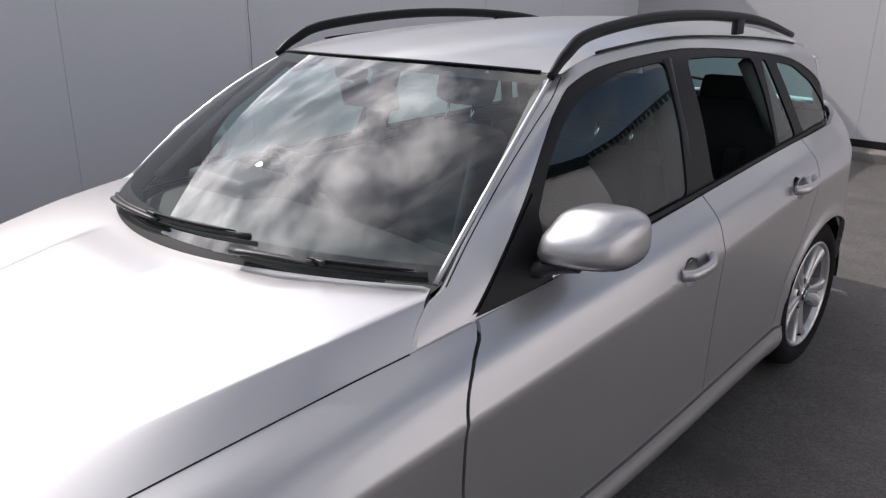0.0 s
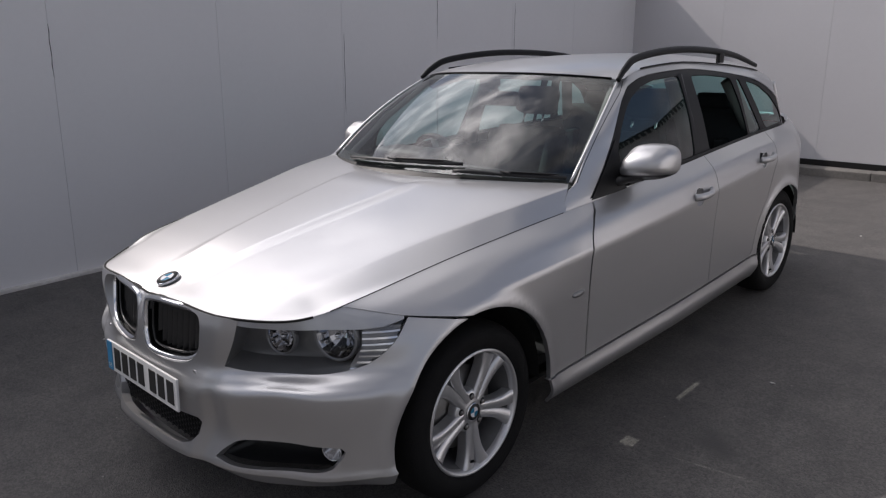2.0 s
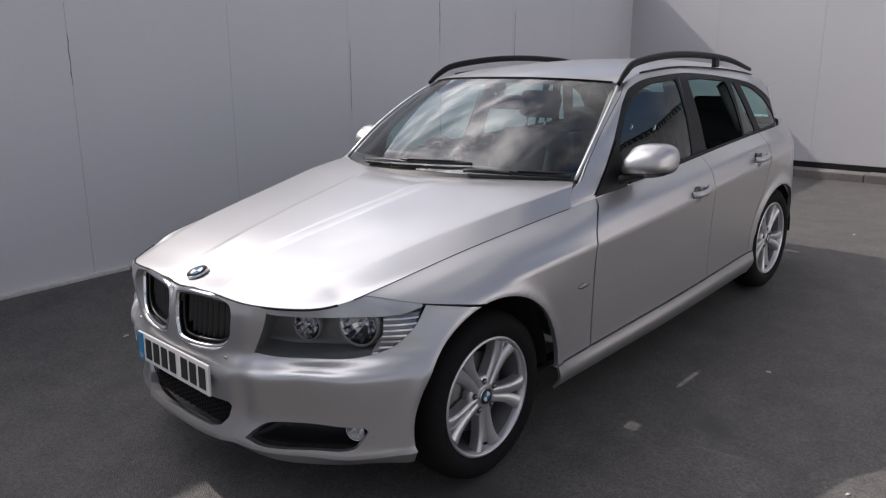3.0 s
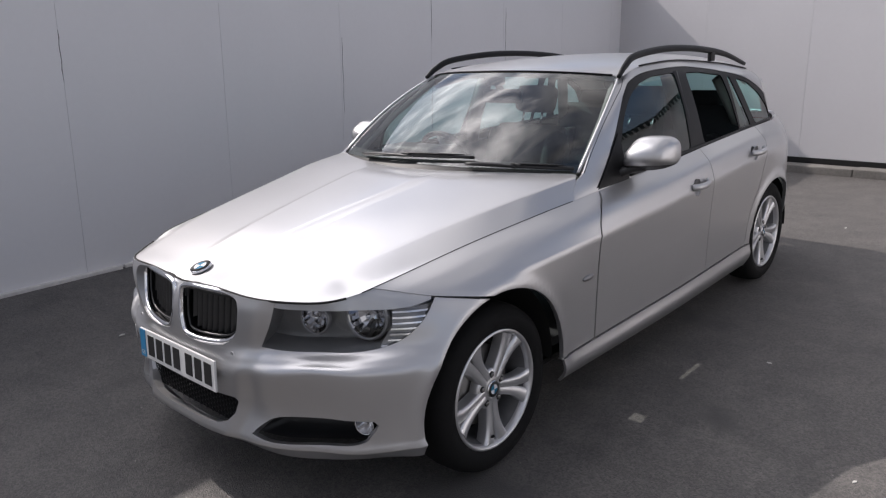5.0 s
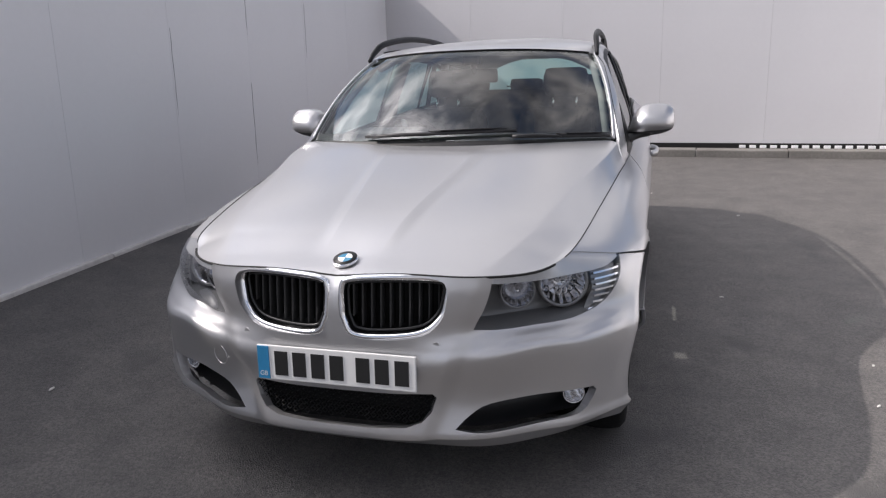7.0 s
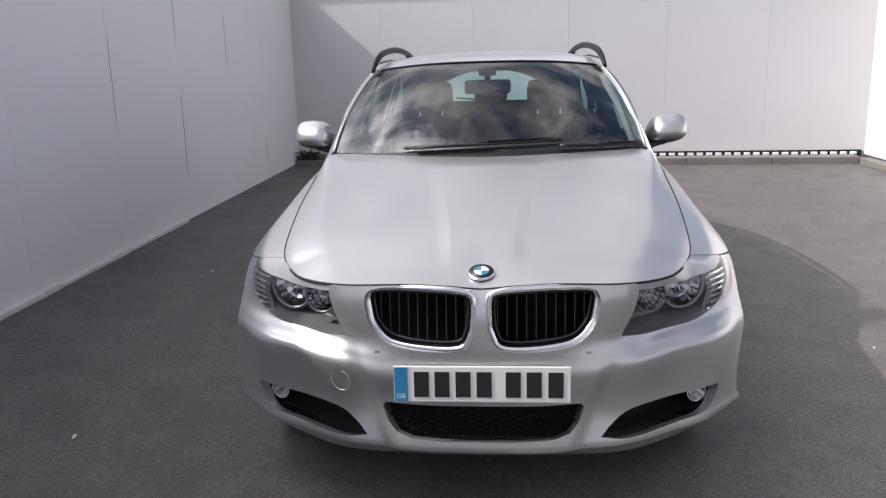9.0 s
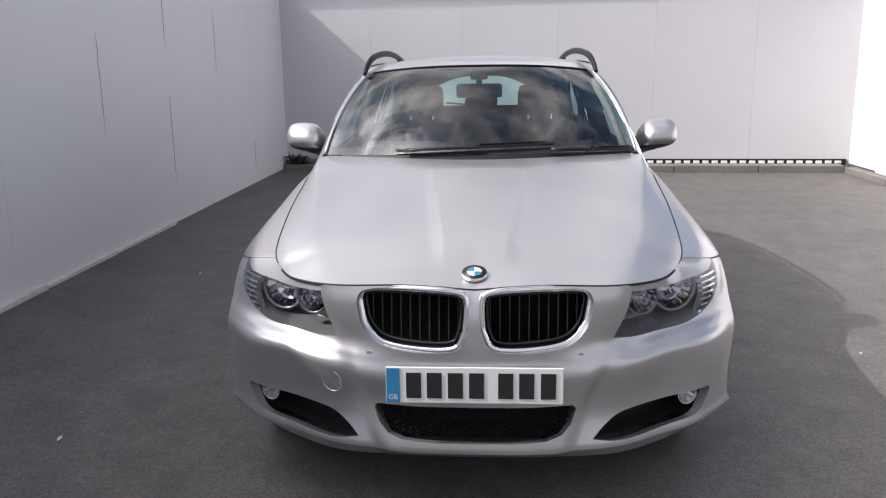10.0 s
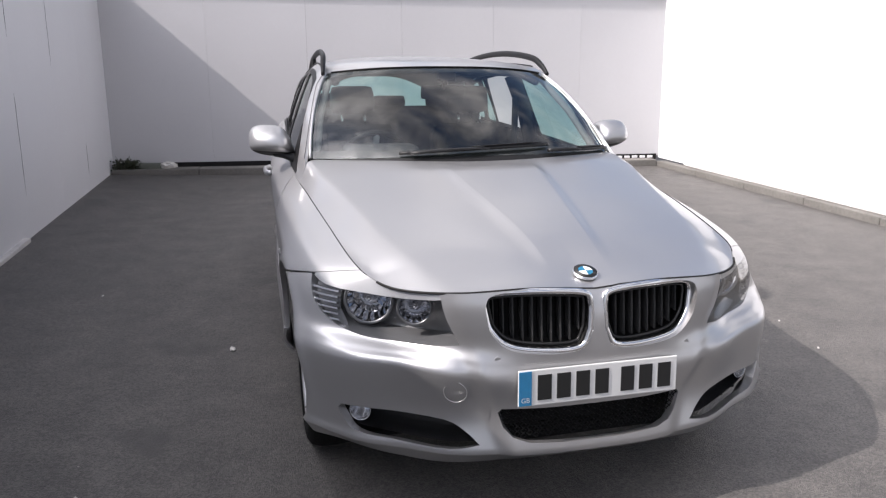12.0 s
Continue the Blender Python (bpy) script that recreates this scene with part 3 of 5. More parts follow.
GUTTER = [(1.26, 1.352), (1.36, 1.374), (1.5, 1.391), (1.9, 1.397), (2.4, 1.364), (2.7, 1.333), (2.95, 1.295), (3.3, 1.225), (3.62, 1.14)]
RIDGE = [(0.9, 1.370), (1.06, 1.391), (1.3, 1.417), (1.7, 1.438), (2.2, 1.440), (2.8, 1.408), (3.3, 1.350), (3.62, 1.30)]


def curve_at(line, y):
    s = spline(line, 12)
    return np.interp(y, s[:, 0], s[:, 1])


def screen_points():
    S, T = np.linspace(-1, 1, 51), np.linspace(0, 1, 30)
    P = np.zeros((30, 51, 3))
    for j, s in enumerate(S):
        b = np.array([0.728 * s, 0.435 + 0.268 * abs(s) ** 2.1, 1.020 - 0.030 * s * s])
        t = np.array([0.592 * s, 1.055 + 0.22 * abs(s) ** 2.4, 1.388 - 0.036 * abs(s) ** 2.6])
        for i, k in enumerate(T):
            P[i, j] = b + (t - b) * k + np.array([0.020 * s ** 3, -0.012, 0.022]) * 4 * k * (1 - k)
    return P


WINDSCREEN = screen_points()
SCREEN_SIDE = [tuple(float(c) for c in p) for p in WINDSCREEN[::4, -1]] + [tuple(float(c) for c in WINDSCREEN[-1, -1])]
SCREEN_EDGE = [(0.572, 0.900), (0.603, 0.938), (0.650, 0.973)] + [(p[1] - 0.004, p[2] + 0.002) for p in SCREEN_SIDE]


def glasshouse_points():
    ys = np.linspace(0.54, 3.52, 150)
    Y = np.repeat(ys[None], 50, 0)
    top = curve_at(GUTTER, ys)
    top = np.where(ys < 1.26, 1.352, top)
    T = np.linspace(0, 1, 50)[:, None]
    Z = 0.88 + (top[None] - 0.88) * T
    X = side_x(Y, Z)
    # pillar rolls in towards the windscreen
    e = spline(SCREEN_EDGE, 10)
    ye = np.interp(Z, e[:, 1], e[:, 0])
    k = np.clip(1 - (Y - ye) / 0.09, 0, 1.0)
    xs = np.interp(Z, [0.893] + [p[2] for p in SCREEN_SIDE], [0.788] + [p[0] for p in SCREEN_SIDE])
    X = X - (side_x(ye, Z) - xs - 0.003) * k ** 2
    # the pillar foot settles on the wing
    s = spline(BELT, 16)
    s = s[(s[:, 1] > 0.1) & (s[:, 0] > 0.6) & (s[:, 1] < 1.2)]
    xb = np.interp(Y, s[:, 1], s[:, 0])
    X = X + (xb - X) * (1 - sstep(Z, 0.89, 0.94)) * (1 - sstep(Y, 0.72, 1.0))
    # one flat panel between bonnet corner and door
    calm = (1 - sstep(Y, 0.95, 1.10)) * (1 - sstep(Z, 1.02, 1.16))
    for _ in range(40):
        mean = X.copy()
        mean[1:-1, 1:-1] = (X[:-2, 1:-1] + X[2:, 1:-1] + X[1:-1, :-2] + X[1:-1, 2:]) / 4
        X = X + (mean - X) * calm
    # rounded cant under the gutter
    X = X - 0.03 * np.clip((T - 0.86) / 0.14, 0, 1) ** 2
    return np.dstack([X, Y, Z])


GLASSHOUSE = glasshouse_points()


def glasshouse():
    return grid(GLASSHOUSE)


def pillar_x(y, z):
    """Half width of the upper body at a place in the side view."""
    rows = [(float(np.interp(y, GLASSHOUSE[i, :, 1], GLASSHOUSE[i, :, 2])), float(np.interp(y, GLASSHOUSE[i, :, 1], GLASSHOUSE[i, :, 0]))) for i in range(50)]
    return float(np.interp(z, [r[0] for r in rows], [r[1] for r in rows]))


def roof_points():
    S = np.linspace(-1, 1, 61)
    T = np.linspace(0, 1, 60)
    P = np.zeros((60, 61, 3))
    for j, s in enumerate(S):
        g = min(1.0, abs(s) * 0.63 / 0.592)
        y0 = 1.055 + 0.22 * g ** 2.4
        y = y0 + (3.48 - 0.10 * s * s - y0) * T
        zt, zc = curve_at(GUTTER, np.maximum(y, 1.26)), curve_at(RIDGE, y)
        xe = side_x(y, zt) - 0.03
        P[:, j, 0] = s * xe
        P[:, j, 1] = y
        z = zc - (zc - zt) * abs(s) ** 2.6
        P[:, j, 2] = z + (1.390 - 0.036 * g ** 2.6 - z[0]) * np.exp(-(y - y0) / 0.06)
    return P


ROOF = roof_points()


def hood_surface():
    edge = spline(BELT, 16)
    ridge = [(-.80, .730), (-.700, .768), (-.610, .793), (-.4, .850), (-.1, .910), (.2, .962), (.45, 1.004), (.7, 1.030)]
    front = edge[edge[:, 1] < -0.415]
    front = front[:np.argmax(front[:, 0]) + 1]
    side = edge[(edge[:, 1] >= -0.46) & (edge[:, 0] > 0.6) & (edge[:, 1] < 1.0)]
    S, T = np.linspace(-1, 1, 121), np.linspace(0, 1, 60)
    P = np.zeros((60, 121, 3))
    crease = [(-.70, .405), (-.5, .495), (-.25, .575), (.05, .632), (.23, .672), (.43, .720), (.65, .750)]
    cy, cx = [c[0] for c in crease], [c[1] for c in crease]

    def half(y):
        return np.maximum(0.653, np.interp(y, side[:, 1], side[:, 0]))

    def dome(y):
        """Half width of the raised middle."""
        return 0.098 + 0.105 * sstep(y, -0.65, 0.5)

    def share(a, y):
        """Columns spread so that some of them run along the creases."""
        qc, qd = np.interp(y, cy, cx) / half(y), dome(y) / half(y)
        mid = qd + (qc - qd) * (a - 0.3) / 0.5
        return np.where(a < 0.3, qd * a / 0.3, np.where(a < 0.8, mid, qc + (1 - qc) * (a - 0.8) / 0.2)), qc

    for j, s in enumerate(S):
        a = abs(s)
        yf, yr = -0.6, 0.5
        for k in range(12):
            xf = float(0.653 * share(a, yf)[0])
            yf = float(np.interp(xf, front[:, 0], front[:, 1]))
            xr = float(half(yr) * share(a, yr)[0])
            yr = 0.5 * yr + 0.5 * min(0.424 + 0.268 * (xr / 0.728) ** 2.1, 0.698 - (xr - 0.724) * 1.7)
        zf = np.interp(xf, front[:, 0], front[:, 2])
        y = yf + (yr - yf) * T
        ze = np.interp(y, np.append([-0.75, -0.6], side[:, 1]), np.append([0.742, 0.753], side[:, 2]))
        q, qc = share(a, y)
        x = q * half(y)
        part_way = np.clip((q - qc) / (1 - qc), 0, 1)
        fall = np.where(q <= qc, 0.38 * (q / qc) ** 2.4, 0.38 + 0.62 * part_way ** 1.1)
        top = curve_at(ridge, y)
        z = top - (top - ze) * fall
        # nose: settle on the front edge
        k = np.clip(1 - (y - yf) / 0.42, 0, 1) ** 2
        z = z + (zf - z[0]) * k
        # raised middle with soft creases
        z = z + 0.012 * (1 - np.clip((x - dome(y)) / 0.038, 0, 1)) * sstep(y, -0.64, -0.30) * (1 - sstep(y, 0.25, 0.41))
        P[:, j] = np.column_stack([math.copysign(0.9965, s) * x, y + 0.002, z])
    return P


HOOD = hood_surface()


# ---- the car: outlines ----
ARCH_F, ARCH_R = (-0.025, 0.328, 0.380), (2.745, 0.312, 0.350)


def arch(c, a0, a1, n=22):
    pts = []
    for i in range(n + 1):
        a = a0 + (a1 - a0) * i / n
        r = c[2] - (0.006 * float(sstep(a, 115, 180)) if c is ARCH_F else 0)
        pts.append((c[0] + r * math.cos(radians(a)), c[1] + r * math.sin(radians(a))))
    return pts


SHUT = [tuple(float(v) for v in p) for p in spline([(.79, 1.0), (.742, .906), (.686, .866), (.642, .82), (.617, .765), (.609, .70), (.608, .50), (.604, .327)], 3)]
LAMP_FOOT = [(-.185, .612), (-.10, .601), (-.015, .597), (.14, .602), (.25, .626), (.33, .682), (.376, .746)]
LAMP_HEAD = [(.376, .746), (.27, .768), (.17, .785), (.05, .80), (-.116, .80)]
LAMP_NOSE = [(-.116, .80), (-.145, .70), (-.185, .612)]
LAMP_OUT = [tuple(float(c) for c in p) for run in (LAMP_FOOT, LAMP_HEAD, LAMP_NOSE) for p in spline(run, 4)[:-1]]
KIDNEY = [(.019, .650), (.017, .735), (.048, .768), (.19, .776), (.315, .768), (.345, .742), (.343, .700), (.327, .648), (.272, .601), (.15, .586), (.052, .595)]
INTAKE = [(-.05, .412), (.295, .414), (.305, .40), (.29, .355), (.262, .325), (.215, .309), (.1, .303), (-.05, .302)]
FOGSLOT = [(.358, .297), (.40, .338), (.46, .370), (.60, .382), (.752, .386), (.742, .332), (.71, .305), (.62, .294), (.45, .284)]
# window openings in the side view
DLO = [(.745, .926), (.90, 1.045), (1.08, 1.210), (1.19, 1.290), (1.307, 1.338), (1.47, 1.364), (1.80, 1.371), (2.02, 1.361), (2.37, 1.325), (2.72, 1.270), (2.95, 1.185), (3.06, 1.08), (3.09, .994),
       (2.60, .980), (1.87, .966), (1.30, .944)]
WIN_FRONT = [(.985, .938), (1.01, 1.07), (1.09, 1.165), (1.18, 1.242), (1.26, 1.286), (1.35, 1.318), (1.50, 1.342), (1.752, 1.347), (1.735, 1.15), (1.692, .972)]
WIN_REAR = [(1.868, .977), (1.885, 1.15), (1.89, 1.340), (2.10, 1.330), (2.385, 1.300), (2.415, 1.18), (2.425, .985)]
WIN_FIX = [(2.445, .988), (2.455, 1.15), (2.46, 1.290), (2.50, 1.284), (2.56, 1.14), (2.625, .995)]
WIN_QUARTER = [(2.70, .997), (2.66, 1.09), (2.585, 1.272), (2.74, 1.242), (2.90, 1.165), (2.99, 1.08), (3.02, 1.006)]

car = thing("estate_car", "silver metallic estate car with black roof rails parked on asphalt", "car")


def smooth_poly(poly, n=4):
    return [tuple(p) for p in spline(poly + poly[:1], n)[:-1]]


def pane_out(poly, n=3):
    return round_poly(poly, 0.03, n)


def build_body():
    for m in (False, True):
        # front wing
        bm = trim(body(), [(-.283, .7480), (-.43, .7765), (-.60, .70), (-.62, 1.0), *SHUT, (.345, .327), *arch(ARCH_F, -1, 97)], SIDE, gap=FLANGE)
        bm = trim(bm, LAMP_OUT, DIAG, keep=False, gap=FLANGE)
        bm = trim(bm, [(.60, -.9), (.655, -.437), (.0, -.437), (0, -.9)], TOP, keep=False)
        wing = panel("front_wing", bm, PAINT, car, 0.02, m)
        # doors
        bm = trim(body(), [*[(p + .005, q) for p, q in SHUT], (1.742, .327), (1.748, 1.05)], SIDE, gap=FLANGE)
        bm = trim(bm, arc(1.535, .806, .042, 0, 360, 20)[:-1], SIDE, keep=False)
        d1 = panel("front_door", bm, PAINT, car, 0.02, m)
        bm = trim(body(), [(1.742, .327), (2.30, .327), *[p for p in arc(2.74, .325, .405, 175, 130, 10)], (2.56, .82), (2.60, .92), (2.63, 1.05), (1.748, 1.05)], SIDE, gap=FLANGE)
        bm = trim(bm, arc(2.37, .862, .040, 0, 360, 20)[:-1], SIDE, keep=False)
        d2 = panel("rear_door", bm, PAINT, car, 0.02, m)
        # rear quarter with bumper below
        arc_r = [p for p in arc(2.74, .325, .405, 130, 175, 10)]
        bm = trim(body(), [(2.63, 1.05), (2.60, .92), (2.56, .82), *arc_r, (2.30, .327), (2.388, .327), *arch(ARCH_R, 179, 30), (3.2, .56), (3.9, .58), (3.9, 1.05)], SIDE, gap=FLANGE)
        panel("rear_quarter", bm, PAINT, car, 0.02, m)
        bm = trim(body(), [(3.2, .56), *arch(ARCH_R, 30, -22), (3.08, .1), (3.9, .1), (3.9, .58)], SIDE, gap=FLANGE)
        panel("rear_bumper", bm, PAINT, car, 0.02, m)
        # sill
        bm = trim(body(), [(.354, .323), (2.386, .323), (2.39, .12), (.41, .12), (.374, .20)], SIDE)
        panel("sill", bm, PAINT, car, 0.012, m, shift=0.005)
        # handles
        for door, y0, z0, y1 in ((d1, 1.535, .806, 1.645), (d2, 2.37, .862, 2.48)):
            sx = -1 if m else 1
            bx = 0.893 - float(taper(y0))
            bm = bmesh.new()
            ball(bm, (sx * (bx + 0.004), y0, z0), (0.026, 0.043, 0.043), 20, 12)
            bmesh.ops.delete(bm, geom=[v for v in bm.verts if (v.co.x - sx * (bx + 0.0035)) * sx > 0], context="VERTS")
            bmesh.ops.reverse_faces(bm, faces=bm.faces[:])
            part("handle_cup", bm, PAINT, door)
            pts = spline([(sx * (bx + .002), y0 - .060, z0 + .008), (sx * (bx + .026), y0 - .030, z0 + .010), (sx * (bx + .031), y0 + .03, z0 + .012),
                          (sx * (bx + .028), y1 - .045, z0 + .016), (sx * (bx + .004), y1, z0 + .018)], 6)
            part("handle", tube_bm(pts, 0.012, 10, flat=1.4), PAINT, door)
    # side repeaters on the wings
    for sx in (1, -1):
        bm = bmesh.new()
        ball(bm, (sx * 0.888, .53, .612), (0.010, 0.042, 0.013), 16, 8, None)
        part("side_repeater", bm, LAMP_PALE, car, "small clear side indicator")
    # front bumper, both halves
    for m in (False, True):
        bm = trim(body(), [(-1, .1), (-.36, .1), *arch(ARCH_F, 216, 100), (-.283, .7465), (-.43, .775), (-.445, .80), (-1, .80)], SIDE, gap=0.0006)
        bm = trim(bm, LAMP_OUT, DIAG, keep=False, gap=FLANGE)
        bm = trim(bm, smooth_poly(KIDNEY), FRONT, keep=False)
        bm = trim(bm, INTAKE, FRONT, keep=False)
        bm = trim(bm, smooth_poly(FOGSLOT, 3), FRONT, keep=False)
        panel("front_bumper", bm, PAINT, car, 0.03, m, "silver front bumper half with sculpted lower edge")
    # bonnet
    bm = grid(HOOD)
    hood = panel("bonnet", bm, PAINT, car, 0.02)
    edge = [tuple(p + np.array((0.004 * p[0] / 0.65, -0.004, -0.001))) for p in HOOD[0, 2:-2]]
    part("bonnet_seal", tube_bm(edge, 0.004, 6), VOID, hood, "dark shut line under the bonnet edge")
    for col, sx in ((0, HOOD[5, 0, 0]), (-1, HOOD[5, -1, 0])):
        side = [tuple(p + np.array((math.copysign(0.0025, sx), 0, 0.0002))) for p in HOOD[:-1, col]]
        part("bonnet_seal", tube_bm(side, 0.0018, 6), VOID, hood, "dark shut line beside the wing")
    return hood


bonnet = build_body()


def build_upper():
    for m in (False, True):
        e = spline(SCREEN_EDGE, 3)
        front = [(float(a), float(b)) for a, b in e]
        bm = trim(glasshouse(), [*front, (1.275, 1.5), (3.66, 1.5), (3.62, .885), (.9, .885)], SIDE)
        bm = trim(bm, smooth_poly(DLO, 3), SIDE, keep=False)
        panel("side_frame", bm, PAINT, car, 0.015, m)
        # black surround of the side windows, with the openings cut through it
        bm = trim(glasshouse(), inset(smooth_poly(DLO, 3), -0.004), SIDE)
        for w in (WIN_FRONT, WIN_REAR, WIN_FIX, WIN_QUARTER):
            bm = trim(bm, pane_out(w), SIDE, keep=False)
        panel("window_surround", bm, TRIM, car, 0.008, m, "satin black window surround", shift=-0.004)
        wins = [("front_door_window", WIN_FRONT), ("fixed_door_window", WIN_FIX), ("quarter_window", WIN_QUARTER)]
        if m:
            wins.append(("rear_door_window", WIN_REAR))
        for nm, w in wins:
            bm = trim(glasshouse(), inset(pane_out(w), -0.006), SIDE)
            panel(nm, bm, GLASS, car, 0, m, "tinted side window", shift=-0.008)
        # seal along the waist
        pts = [((-1 if m else 1) * (side_x(y, z) + 0.004), y, z) for y, z in ((1.02, .944), (1.2, .950), (1.7, .966), (2.2, .977), (2.66, .987), (2.94, .994))]
        part("waist_seal", tube_bm(spline(pts, 6), 0.007, 6, flat=1.6), TRIM, car, "black waist seal")
    roof = panel("roof", grid(ROOF), PAINT, car, 0.0)
    lining = grid(ROOF)
    for v in lining.verts:
        v.co.z -= 0.03
        v.co.x *= 0.92
        v.co.y = 1.13 + (v.co.y - 1.06) * 0.95
    bmesh.ops.reverse_faces(lining, faces=lining.faces[:])
    part("roof_lining", lining, HEADLINER, car, "grey cloth roof lining")
    ws = panel("windscreen", grid(WINDSCREEN), SCREEN, car, 0.0, label="laminated windscreen reflecting a cloudy sky")
    # black band round the windscreen
    P = WINDSCREEN
    for nm, idx in (("screen_band_top", P[-3:, :]), ("screen_band_foot", P[:3, :])):
        bm = grid(idx)
        for v in bm.verts:
            v.co -= Vector(v[bm.verts.layers.float_vector["n"]]) * 0.003
        part(nm, bm, VOID, ws)
    for sx in (1, -1):
        e = [(sx * (abs(p[0]) - 0.001), p[1] - 0.003, p[2] + 0.002) for p in (P[:, 0])]
        e = [(x + sx * 0.004, y, z + 0.001) for x, y, z in e]
        part("pillar_trim", tube_bm(e[::2] + [e[-1]], 0.0065, 8), PAINT, car, "silver trim along the windscreen edge")
        line = [(b + 0.006 + 0.03 * k, c) for k, (b, c) in ((min(1, i / 8), q) for i, q in enumerate(SCREEN_EDGE[3:-1]))]
        line = [(sx * (pillar_x(b, c) + 0.0002), b, c) for b, c in line]
        part("pillar_line", tube_bm(spline(line, 4), 0.0016, 6), VOID, car, "fine dark joint along the windscreen pillar")
    e = [tuple(p + np.array((0, 0.0, 0.003))) for p in P[-1, 1:-1:2]]
    part("screen_seal", tube_bm(e, 0.004, 6), TRIM, ws)
    # cowl below the screen
    rows = []
    for j in range(3, 48):
        b = P[0, j]
        rows.append([(b[0], b[1] - 0.09, b[2] - 0.09), (b[0], b[1] - 0.05, b[2] - 0.06), (b[0], b[1] - 0.01, b[2] - 0.012), (b[0], b[1] + 0.02, b[2] + 0.012)])
    part("cowl_panel", grid(np.array(rows).transpose(1, 0, 2)), COWL, car, "glossy black plastic cowl below the windscreen")
    # tail glass and tailgate
    S, T = np.linspace(-1, 1, 31), np.linspace(0, 1, 12)
    G = np.zeros((12, 31, 3))
    for j, s in enumerate(S):
        for i, k in enumerate(T):
            zt, yt = 1.300 - 0.085 * abs(s) ** 4, 3.42
            G[i, j] = (s * (0.505 + 0.03 * (1 - k)), yt + (3.58 - 0.14 * s * s - yt) * (1 - k) - 0.06 * s * s * k, 0.985 + (zt - 0.985) * k)
    gate = panel("tail_window", grid(G), GLASS, car, 0, label="tinted tailgate window")
    for sx in (1, -1):
        e = [(sx * abs(p[0]), p[1], p[2]) for p in G[:, 0]]
        part("tail_pillar", tube_bm(e, 0.024, 10, flat=0.7), PAINT, car)
    part("tail_header", tube_bm([tuple(p) for p in G[-1, 2:-2]], 0.02, 8, flat=0.7), PAINT, car)
    part("tail_foot", tube_bm([tuple(p) for p in G[0, 2:-2]], 0.02, 8, flat=0.7), PAINT, car)
    part("tail_wiper", tube_bm(spline([(0.02, 3.59, 1.02), (-.13, 3.57, 1.05), (-.30, 3.53, 1.07)], 4), 0.008, 6), BLACK, gate, "black rear wiper")
    # roof rails
    for sx in (1, -1):
        pts = spline([(sx * .612, 1.235, 1.350), (sx * .604, 1.31, 1.398), (sx * .590, 1.44, 1.440), (sx * .572, 1.80, 1.462), (sx * .562, 2.2, 1.450), (sx * .556, 2.6, 1.410), (sx * .550, 2.95, 1.338)], 8)
        n = len(pts)
        tp = [0.75 + 0.35 * min(1, 5 * i / n, 5 * (n - 1 - i) / n) for i in range(n)]
        rail = part("roof_rail", tube_bm(pts, 0.0128, 12, flat=1.25, taper=tp), TRIM, car, "black arched roof rail")
        part("rail_foot", box_bm((sx * .560 - .012, 2.375, 1.375), (sx * .560 + .012, 2.435, 1.432), bevel=0.006), TRIM, rail)
        part("gutter_strip", tube_bm([(sx * (side_x(y, z) - 0.028), y, z + 0.004) for y, z in [tuple(q) for q in spline(GUTTER, 4) if 1.42 < q[0] < 2.9]], 0.004, 6), TRIM, car, "black gutter strip")
    return ws


windscreen = build_upper()


